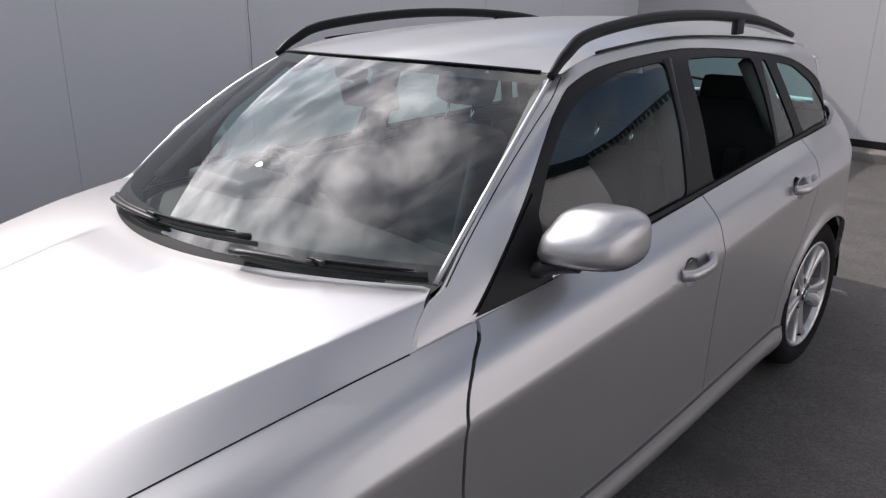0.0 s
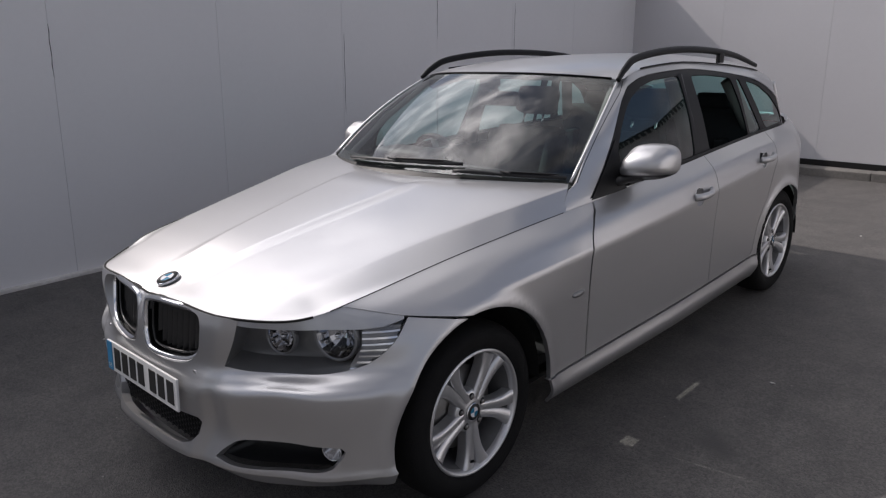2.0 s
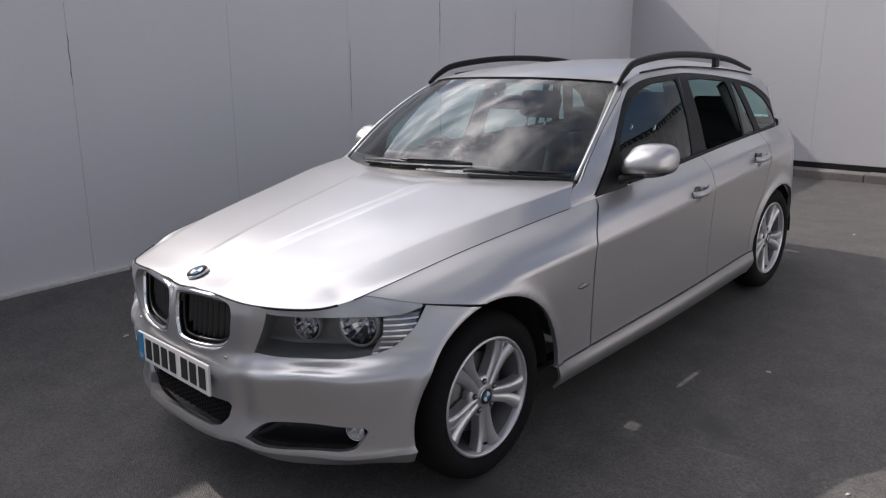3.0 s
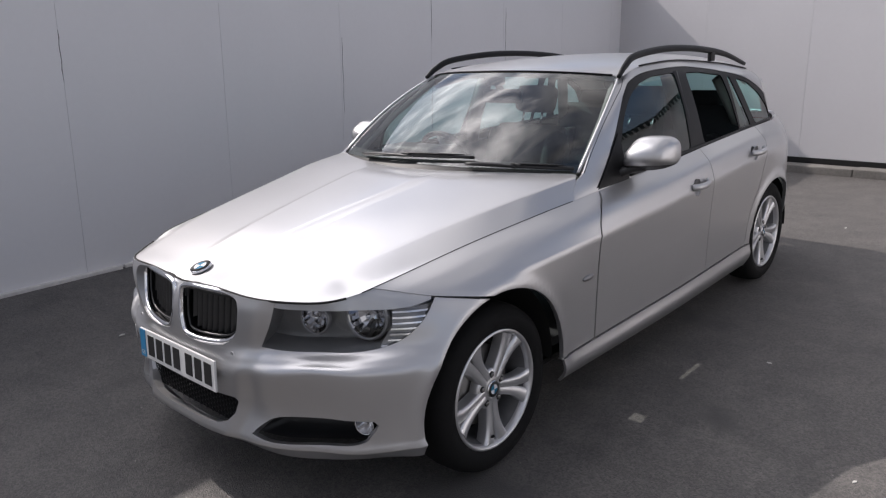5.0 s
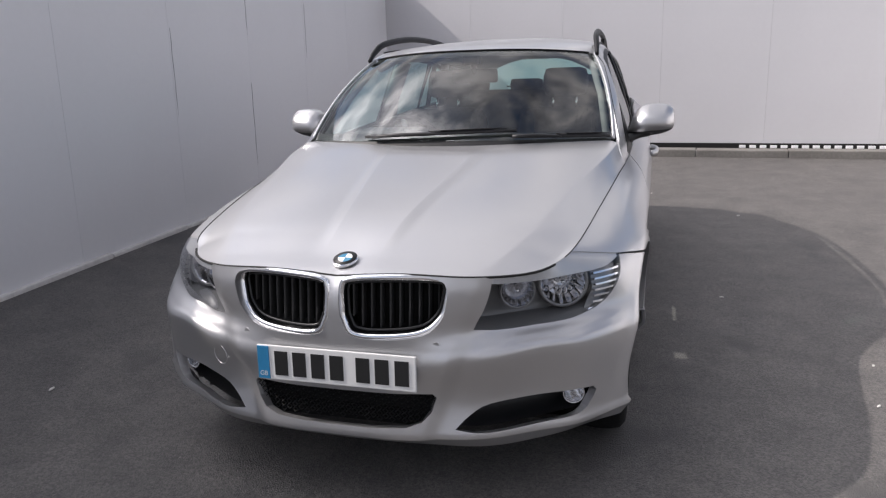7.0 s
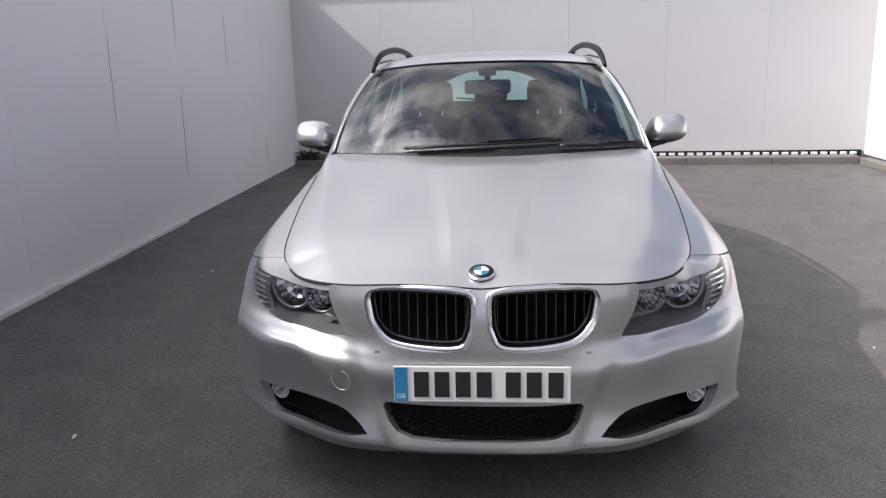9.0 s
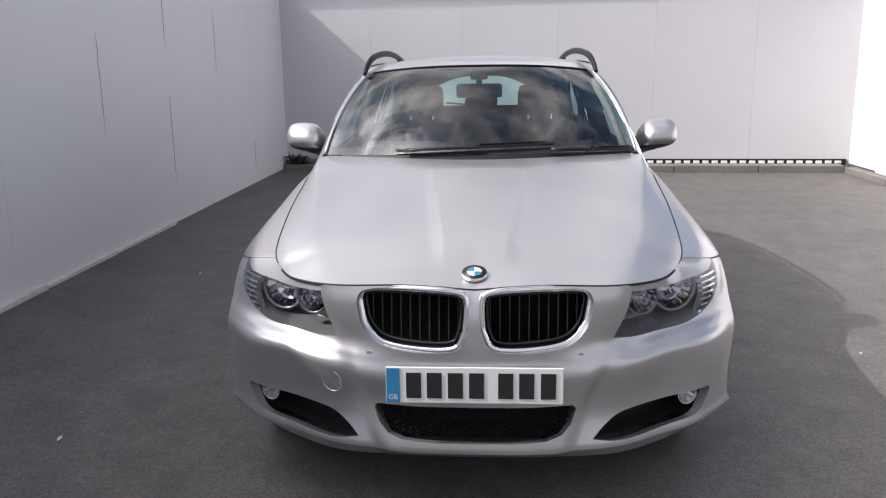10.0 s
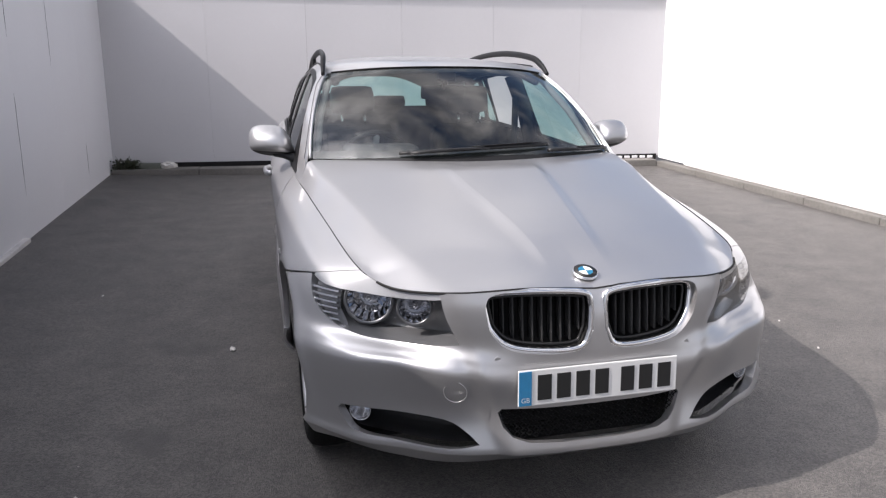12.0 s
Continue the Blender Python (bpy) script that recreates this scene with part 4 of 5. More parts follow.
def build_nose():
    # kidney grilles
    for sx in (1, -1):
        out = smooth_poly(KIDNEY, 6)
        def on(p, dy=0.0):
            y = -0.742 + 0.10 * (p[0] / 0.35) ** 2.2 * 0.55 + 0.16 * max(0, p[1] - 0.60) + dy
            return (sx * p[0], y, p[1])
        ring = part("grille_frame", tube_bm([on(p, -0.004) for p in inset(out, 0.006)], 0.0102, 10, closed=True, flat=1.0, up=(0, 1, 0)), CHROME, car, "polished chrome kidney grille frame")
        inner = inset(out, 0.022)
        part("inner_frame", tube_bm([on(p, 0.012) for p in inner], 0.0045, 8, closed=True, up=(0, 1, 0)), GRILLE, ring)
        bm = bmesh.new()
        bot = [bm.verts.new(on(p, 0.075)) for p in out]
        bm.faces.new(bot if sx < 0 else bot[::-1])
        top = [bm.verts.new(on(p, 0.0)) for p in out]
        n = len(out)
        for i in range(n):
            bm.faces.new((top[i], top[(i + 1) % n], bot[(i + 1) % n], bot[i]))
        part("grille_shell", bm, VOID, ring)
        for k in range(10):
            x = 0.047 + k * 0.0288
            zs = [z for (a, za), (b, zb) in zip(inner, inner[1:] + inner[:1]) if (a - x) * (b - x) <= 0 and a != b for z in [za + (zb - za) * (x - a) / (b - a)]]
            if len(zs) < 2:
                continue
            pts = [on((x, z), 0.026) for z in np.linspace(min(zs), max(zs), 6)]
            bm = bmesh.new()
            for i in range(5):
                a, b = Vector(pts[i]), Vector(pts[i + 1])
                q = [a + Vector((-.0016, 0, 0)), a + Vector((.0016, 0, 0)), b + Vector((.0016, 0, 0)), b + Vector((-.0016, 0, 0))]
                r = [p + Vector((0, .045, 0)) for p in q]
                v = [bm.verts.new(p) for p in q + r]
                for f in ((0, 1, 2, 3), (1, 5, 6, 2), (0, 3, 7, 4)):
                    bm.faces.new([v[t] for t in f])
            part("grille_bar", bm, GRILLE_EDGE, ring)
    # badges
    def roundel(name, centre, axis, r, parent):
        q = Vector((0, 0, 1)).rotation_difference(Vector(axis).normalized()).to_matrix().to_4x4()
        if abs(axis[0]) > 0.8:
            q = q @ Matrix.Rotation(radians(90), 4, "Z")
        M = Matrix.Translation(centre) @ q
        bm = bmesh.new()
        bmesh.ops.create_cone(bm, cap_ends=True, segments=36, radius1=r, radius2=r * 0.94, depth=0.007, matrix=M)
        b = part(name, bm, CHROME, parent, "round chrome-edged badge")
        bm = bmesh.new()
        bmesh.ops.create_cone(bm, cap_ends=True, segments=36, radius1=r * 0.9, radius2=r * 0.9, depth=0.008, matrix=M @ pose(0, 0, 0.0005))
        part("badge_ring", bm, PLATE_INK, b)
        for k in range(4):
            bm = bmesh.new()
            c = bm.verts.new(M @ Vector((0, 0, 0.0062)))
            vs = [bm.verts.new(M @ Vector((r * 0.56 * math.cos(radians(90 * k + 11.25 * i)), r * 0.56 * math.sin(radians(90 * k + 11.25 * i)), 0.0058))) for i in range(9)]
            for i in range(8):
                bm.faces.new((c, vs[i], vs[i + 1]))
            part("badge_quarter", bm, BADGE_BLUE if k % 2 == 1 else BADGE_WHITE, b)
        return b
    roundel("bonnet_badge", (0, -0.630, 0.796), (0, -0.30, 0.95), 0.041, bonnet)
    # number plate, its characters as plain bars
    tilt = pose(0, -0.768, 0.493, 0, 0, 0) @ pose(0, 0, 0, -4)
    pl = part("number_plate", box_bm((-.26, -.004, -.0555), (.26, .004, .0555), tilt, 0.003), PLATE_WHITE, car, "white number plate with a blue end band", smooth=False)
    part("plate_band", box_bm((-.2585, -.0062, -.053), (-.219, -.003, .053), tilt, 0.001), PLATE_BLUE, pl, smooth=False)
    for x in (-.178, -.117, -.055, .007, .092, .153, .216):
        part("plate_mark", box_bm((x - .022, -.0062, -.039), (x + .022, -.003, .039), tilt, 0.0006), PLATE_INK, pl, "plain dark bar", smooth=False)
    # country letters at the foot of the band
    txt = bpy.data.curves.new("country_letters", "FONT")
    txt.body, txt.size, txt.align_x, txt.align_y = "GB", 0.021, "CENTER", "CENTER"
    tmp = bpy.data.objects.new("letters", txt)
    me = bpy.data.meshes.new_from_object(tmp)
    bpy.data.objects.remove(tmp)
    me.materials.append(PLATE_WHITE)
    me.transform(tilt @ pose(-.2387, -.0068, -.036, 90))
    letters = new("country_letters", me)
    letters.parent = pl
    # lower intake and fog slots: dark boxes with mesh
    bm = box_bm((-.315, -.705, .29), (.315, -.60, .43))
    bmesh.ops.delete(bm, geom=[f for f in bm.faces if f.normal.y < -0.9], context="FACES_ONLY")
    part("intake_duct", bm, VOID, car, smooth=False)
    bm = bmesh.new()
    for i in range(30):
        x = -.30 + i * 0.0207
        for k in range(6):
            z = .309 + k * .018 + (0.009 if i % 2 else 0)
            tube(bm, [(x - .010, -.715, z), (x, -.718, z + .009), (x + .010, -.715, z)], 0.0018, 4)
            tube(bm, [(x - .010, -.715, z), (x, -.718, z - .009), (x + .010, -.715, z)], 0.0018, 4)
    part("intake_mesh", bm, TRIM, car, "black honeycomb intake mesh")
    for sx in (1, -1):
        bm = bmesh.new()
        lo = [(sx * x, -0.70 + 0.62 * max(0, x - .33) ** 1.15 + 0.10, z) for x, z in smooth_poly(FOGSLOT, 3)]
        hi = [(sx * x, -0.70 + 0.62 * max(0, x - .33) ** 1.15 - 0.0, z) for x, z in smooth_poly(FOGSLOT, 3)]
        A, B = [bm.verts.new(p) for p in lo], [bm.verts.new(p) for p in hi]
        n = len(A)
        bm.faces.new(A)
        for i in range(n):
            bm.faces.new((A[i], A[(i + 1) % n], B[(i + 1) % n], B[i]))
        bmesh.ops.recalc_face_normals(bm, faces=bm.faces[:])
        slot = part("fog_slot", bm, BLACK, car, "black fog lamp recess")
        c = Vector((sx * .690, -.506, .350))
        ax = Vector((sx * 0.35, -1, 0.0)).normalized()
        bm = bmesh.new()
        lathe(bm, [(-.04, .003), (-.036, .014), (-.02, .025), (.004, .031), (.008, .033), (.004, .035), (-.03, .035)], 32)
        for v in bm.verts:
            v.co = Matrix.Translation(c) @ Vector((1, 0, 0)).rotation_difference(ax).to_matrix().to_4x4() @ v.co
        fog = part("fog_lamp", bm, REFLECTOR, car, "round chrome fog lamp")
        bm = bmesh.new()
        ball(bm, (0, 0, 0), (.032, .032, .006), 24, 12, Matrix.Translation(c + ax * .006) @ Vector((0, 0, 1)).rotation_difference(ax).to_matrix().to_4x4())
        part("fog_lens", bm, CLEAR, fog)
        for x, z, r in ((.312, .575, .009),):
            bm = bmesh.new()
            near = BODY[BODY[..., 1] < -.4]
            y = near[np.argmin(np.hypot(near[:, 0] - x, near[:, 2] - z)), 1]
            disc(bm, (sx * x, y, z), (0.1 * sx, -1, 0.05), r, .003, 20)
            part("parking_sensor", bm, PAINT, car, smooth=False)
    bm = bmesh.new()
    lathe_pts = arc(0, 0, .032, 0, 360, 32)[:-1]
    tube(bm, [(-.435 + a, -.708 + .45 * -(a), .475 + b) for a, b in lathe_pts], 0.0013, 6, closed=True, up=(0, 1, 0))
    part("tow_cover", bm, PAINT, car, "round towing eye cover")
    return roundel


roundel = build_nose()


def build_lamps():
    for m in (False, True):
        sx = -1 if m else 1
        lampset = panel("headlamp_housing", trim(body(), LAMP_OUT, DIAG, gap=0.001), CLEAR, car, 0.0, m, "clear headlamp cover", shift=0.001)
        # inner dish behind the cover
        bm = trim(body(), inset(LAMP_OUT, -0.002), DIAG)
        for v in bm.verts:
            v.co -= Vector((0.55, -0.83, 0)) * 0.125
        panel("headlamp_back", bm, LAMP_GREY, lampset, 0.0, m)
        # side walls of the lamp
        bm = trim(body(), inset(LAMP_OUT, -0.002), DIAG)
        rim = [e for e in bm.edges if e.is_boundary]
        r = bmesh.ops.extrude_edge_only(bm, edges=rim)
        nv = [g for g in r["geom"] if isinstance(g, bmesh.types.BMVert)]
        keep = {g for g in r["geom"] if isinstance(g, bmesh.types.BMFace)}
        for v in nv:
            v.co -= Vector((0.55, -0.83, 0)) * 0.126
        bmesh.ops.delete(bm, geom=[f for f in bm.faces if f not in keep], context="FACES")
        if m:
            for v in bm.verts:
                v.co.x *= -1
        part("headlamp_wall", bm, LAMP_GREY, lampset)
        ax = Vector((sx * 0.30, -1, 0.05)).normalized()
        for nm, c, r in (("main_reflector", (.644, -.424, .688), .069), ("inner_reflector", (.520, -.536, .690), .048)):
            c = Vector((sx * c[0], c[1], c[2]))
            q = Vector((1, 0, 0)).rotation_difference(ax).to_matrix().to_4x4()
            bm = bmesh.new()
            lathe(bm, [(-.055, .004), (-.05, r * .35), (-.03, r * .75), (0.0, r), (.004, r * 1.04), (-.004, r * 1.08)], 18)
            for v in bm.verts:
                v.co = Matrix.Translation(c) @ q @ v.co
            refl = part(nm, bm, LAMP_MIRROR, lampset, "bright faceted lamp reflector", smooth=False)
            bm = bmesh.new()
            lathe(bm, [(.006, r * 1.02), (.012, r * 1.10), (.006, r * 1.17), (-.01, r * 1.17)], 40)
            for v in bm.verts:
                v.co = Matrix.Translation(c) @ q @ v.co
            part("reflector_ring", bm, LAMP_PALE, refl)
            bm = bmesh.new()
            ball(bm, (0, 0, 0), (.03, .012, .012), 12, 8, Matrix.Translation(c + ax * -.025) @ q)
            part("bulb_cap", bm, CHROME, refl)
        # stacked indicator bars towards the wing, before a pale backing
        left = [(.603, .185), (.629, .221), (.681, .238), (.735, .240)]
        right = [(.603, .215), (.611, .240), (.631, .288), (.659, .324), (.69, .342), (.735, .362)]

        def band(z0, z1):
            lz, lu = zip(*left)
            rz, ru = zip(*right)
            zs = np.linspace(z0, z1, 3)
            return [(float(np.interp(z, lz, lu)), float(z)) for z in zs] + [(float(np.interp(z, rz, ru)), float(z)) for z in zs[::-1]]

        panel("indicator_back", trim(body(), band(.604, .735), DIAG), LAMP_PALE, lampset, 0.0, m, "pale grey indicator backing", shift=-0.022)
        for k in range(7):
            z = .610 + k * .0172
            panel("indicator_bar", trim(body(), band(z, z + .0055), DIAG), REFLECTOR, lampset, 0.014, m, "bright indicator reflector bar", shift=-0.005)
        # brow: grey lid along the top of the lamp
        low = [(-.14, .748), (-.11, .742), (-.019, .733), (.073, .728), (.16, .725), (.232, .725), (.30, .729), (.365, .742)]
        panel("lamp_brow", trim(body(), low + [(.380, .80), (-.13, .80)], DIAG), BROW, lampset, 0.02, m, "grey lamp brow", shift=-0.003)


build_lamps()


def build_wheel(centre, side, name_label):
    """A tyre on a five-twin-spoke alloy rim; side is the outward direction along x."""
    w = new("wheel")
    w.parent = car
    w["label"] = name_label
    M = Matrix.Translation(centre) @ Matrix.Diagonal((side, 1, 1, 1))

    def put(name, bm, material, parent=w, label=""):
        for v in bm.verts:
            v.co = M @ v.co
        bmesh.ops.recalc_face_normals(bm, faces=bm.faces[:])
        return part(name, bm, material, parent, label)

    R = 0.2205
    bm = lathe(bmesh.new(), [(-.19, .20), (-.195, .225), (-.192, .27), (-.175, .300), (-.15, .312), (-.10, .318), (-.04, .316), (-.008, .306), (.008, .285), (.012, .262), (.008, .242), (-.002, .226), (-.012, .214)], 64)
    put("tyre", bm, RUBBER, w, "black road tyre")
    bm = lathe(bmesh.new(), [(.000, R + .006), (.005, R + .002), (.003, R - .004), (-.006, R - .010), (-.024, R - .013)], 64)
    rim = put("rim", bm, ALLOY, w, "silver alloy rim")
    bm = lathe(bmesh.new(), [(-.024, R - .013), (-.06, R - .020), (-.12, R - .026), (-.18, R - .016), (-.185, R)], 64)
    put("rim_barrel", bm, BARREL, rim, "dull grey inner barrel")
    bm = bmesh.new()
    for k in range(5):
        a0 = radians(90 + 72 * k + 37)
        for sgn in (-1, 1):
            prof = []
            for t in np.linspace(0, 1, 11):
                r = 0.045 + (R - 0.012 - 0.045) * t
                ang = a0 + sgn * (radians(13) * (1 - t) ** 2 + radians(11.0) * t ** 1.3)
                wd = 0.0180 - 0.002 * math.sin(math.pi * t) + 0.010 * t ** 2
                x = -0.016 + 0.013 * t ** 2
                prof.append((r, ang, wd, x))
            prev = None
            for r, ang, wd, x in prof:
                d = Vector((0, math.cos(ang), math.sin(ang)))
                s = Vector((0, -math.sin(ang), math.cos(ang)))
                c = d * r
                ring = [bm.verts.new(c + s * u * wd + Vector((x + h, 0, 0))) for u, h in ((-.9, -.050), (-1, -.012), (-.86, -.003), (sgn * .35, 0), (.86, -.003), (1, -.012), (.9, -.050))]
                if prev:
                    for i in range(6):
                        bm.faces.new((prev[i], prev[i + 1], ring[i + 1], ring[i]))
                prev = ring
    put("spokes", bm, ALLOY, w, "silver flat twin spokes")
    bm = lathe(bmesh.new(), [(-.06, .080), (-.03, .078), (-.022, .072), (-.020, .060), (-.018, .036), (-.017, .034), (-.024, .033), (-.024, .0005)], 40)
    hub = put("hub", bm, ALLOY)
    for k in range(5):
        a = radians(90 + 72 * k + 73)
        # flat black disc round each bolt paints the shade of its recess
        bm = bmesh.new()
        disc(bm, (-.021, .056 * math.cos(a), .056 * math.sin(a)), (1, 0, 0), .0125, .006, 14)
        put("bolt_well_shade", bm, VOID, hub)
        bm = bmesh.new()
        disc(bm, (-.017, .056 * math.cos(a), .056 * math.sin(a)), (1, 0, 0), .008, .008, 6)
        put("wheel_bolt", bm, STEEL, hub)
    bm = bmesh.new()
    disc(bm, (-.085, 0, 0), (1, 0, 0), .150, .022, 48)
    put("brake_disc", bm, STEEL, w, "brake disc behind the spokes")
    # black disc added for the shade inside the wheel, behind the spokes
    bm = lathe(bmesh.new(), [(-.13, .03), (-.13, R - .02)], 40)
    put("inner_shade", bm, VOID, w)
    a = radians(262)
    bm = bmesh.new()
    tube(bm, [(-.02, (R - .03) * math.cos(a), (R - .03) * math.sin(a)), (.004, (R - .045) * math.cos(a), (R - .045) * math.sin(a))], .005, 8)
    put("valve", bm, RUBBER, w)
    roundel("centre_cap", tuple(Vector(centre) + Vector((side * -.015, 0, 0))), (side, 0, 0), .033, w)
    return w


for sx in (1, -1):
    build_wheel((sx * 0.832, 0.0, 0.315), sx, "silver five-twin-spoke alloy wheel with black tyre")
    build_wheel((sx * 0.822, 2.765, 0.315), sx, "silver five-twin-spoke alloy wheel with black tyre")
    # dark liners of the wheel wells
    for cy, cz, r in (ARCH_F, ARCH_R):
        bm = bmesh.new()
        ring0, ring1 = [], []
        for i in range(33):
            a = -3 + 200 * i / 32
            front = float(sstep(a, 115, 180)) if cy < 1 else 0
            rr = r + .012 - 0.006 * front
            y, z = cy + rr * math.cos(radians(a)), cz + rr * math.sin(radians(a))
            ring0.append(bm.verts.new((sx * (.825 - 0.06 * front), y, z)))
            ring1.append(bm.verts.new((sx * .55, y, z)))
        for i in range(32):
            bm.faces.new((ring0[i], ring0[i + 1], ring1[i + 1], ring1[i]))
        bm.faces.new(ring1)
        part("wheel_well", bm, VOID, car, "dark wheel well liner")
part("underbody", box_bm((-.70, -.42, .20), (.70, 3.45, .22)), VOID, car, smooth=False)


def build_mirrors():
    for sx in (1, -1):
        # shell: a rounded box that tapers towards its foot, with a dark lower half
        def cap(grow):
            bm = bmesh.new()
            bmesh.ops.create_uvsphere(bm, u_segments=40, v_segments=26, radius=1)
            low = []
            for v in bm.verts:
                x, y, z = v.co
                e = lambda a, p: math.copysign(abs(a) ** p, a)
                X, Y, Z = e(x, .62) * 0.086, e(y, .80) * (0.110 if y < 0 else 0.115), e(z, .62) * 0.083
                t = (X + 0.086) / 0.172
                X -= 0.045 * (1 - t) * max(0.0, 0.35 - z)
                Z *= (0.92 + 0.20 * t - 0.14 * t * t) * (1 - 0.18 * max(0, -y) ** 2) * (1 if z > 0 else 1.0 - 0.36 * t)
                Y += 0.035 * t * t
                if y < 0:
                    # crease across the face of the shell
                    Y += (0.030 if z > 0 else 0.048) * abs(z + 0.06) * min(1.0, -2 * y)
                if z < -0.42:
                    low.append(v)
                v.co = (sx * (0.904 + X * grow * 1.06), 1.015 + Y * grow, 1.034 + Z * grow)
            if grow > 1:
                keep = set(low)
                bmesh.ops.delete(bm, geom=[v for v in bm.verts if v not in keep], context="VERTS")
            bmesh.ops.recalc_face_normals(bm, faces=bm.faces[:])
            return bm

        bm = cap(1.0)
        shell = part("door_mirror", bm, PAINT, car, "silver door mirror on a black foot")
        part("mirror_under", cap(1.012), BLACK, shell, "black lower trim of the mirror")
        bm = bmesh.new()
        ball(bm, (sx * .888, 1.118, 1.032), (0.060, 0.008, 0.045), 24, 12)
        part("mirror_glass", bm, CHROME, shell)
        pts = spline([(sx * .770, .96, .950), (sx * .79, .965, .962), (sx * .83, .985, .978), (sx * .88, 1.0, .988)], 5)
        part("mirror_foot", tube_bm(pts, 0.026, 10, flat=0.8), BLACK, shell)
        # black corner triangle of the door
        tri = [(.752, .919), (.89, 1.024), (1.01, 1.122), (1.01, .926)]
        bm = trim(glasshouse(), tri, SIDE)
        panel("mirror_base", bm, TRIM, car, 0.01, sx < 0, "satin black mirror corner panel", shift=0.001)


build_mirrors()


def build_wipers():
    def on(s, t, lift):
        b = Vector((0.728 * s, 0.435 + 0.268 * abs(s) ** 2.1, 1.020 - 0.030 * s * s))
        e = Vector((0.592 * s, 1.055 + 0.22 * abs(s) ** 2.4, 1.388 - 0.036 * abs(s) ** 2.6))
        p = b + (e - b) * t + Vector((0, -0.012, 0.022)) * 4 * t * (1 - t)
        return p + Vector((0, -0.5, 0.87)) * lift
    for s0, s1, t0, t1 in ((-.50, .46, .012, .062), (.44, .985, .010, .012)):
        pts = [on(s0 + (s1 - s0) * k / 20, t0 + (t1 - t0) * k / 20, .016) for k in range(21)]
        blade = part("wiper_blade", tube_bm(pts, 0.0062, 6, flat=1.3), BLACK, windscreen, "black wiper blade")
        top = [p + Vector((0, -.004, .011)) for p in pts[9:20]]
        part("wiper_spine", tube_bm(top, 0.0042, 6, taper=[.4, .7, 1, 1, 1, 1, 1, 1, 1, .7, .4]), TRIM, blade)
        part("wiper_joint", box_bm((-.022, -.006, -.004), (.022, .006, .007), Matrix.Translation(pts[10] + Vector((0, -.003, .006))), .003), BLACK, blade)
        arm = [on(max(s0, -.44) + (s1 - s0) * .5 * k / 8, t0 - .012 + (t1 - t0) * .5 * k / 8, .022 + .008 * math.sin(math.pi * k / 8)) for k in range(9)]
        part("wiper_arm", tube_bm(arm, 0.0085, 8, flat=0.7, taper=[1.5, 1.4, 1.2, 1.1, 1, 1, .9, .8, .7]), BLACK, windscreen, "black wiper arm")


build_wipers()


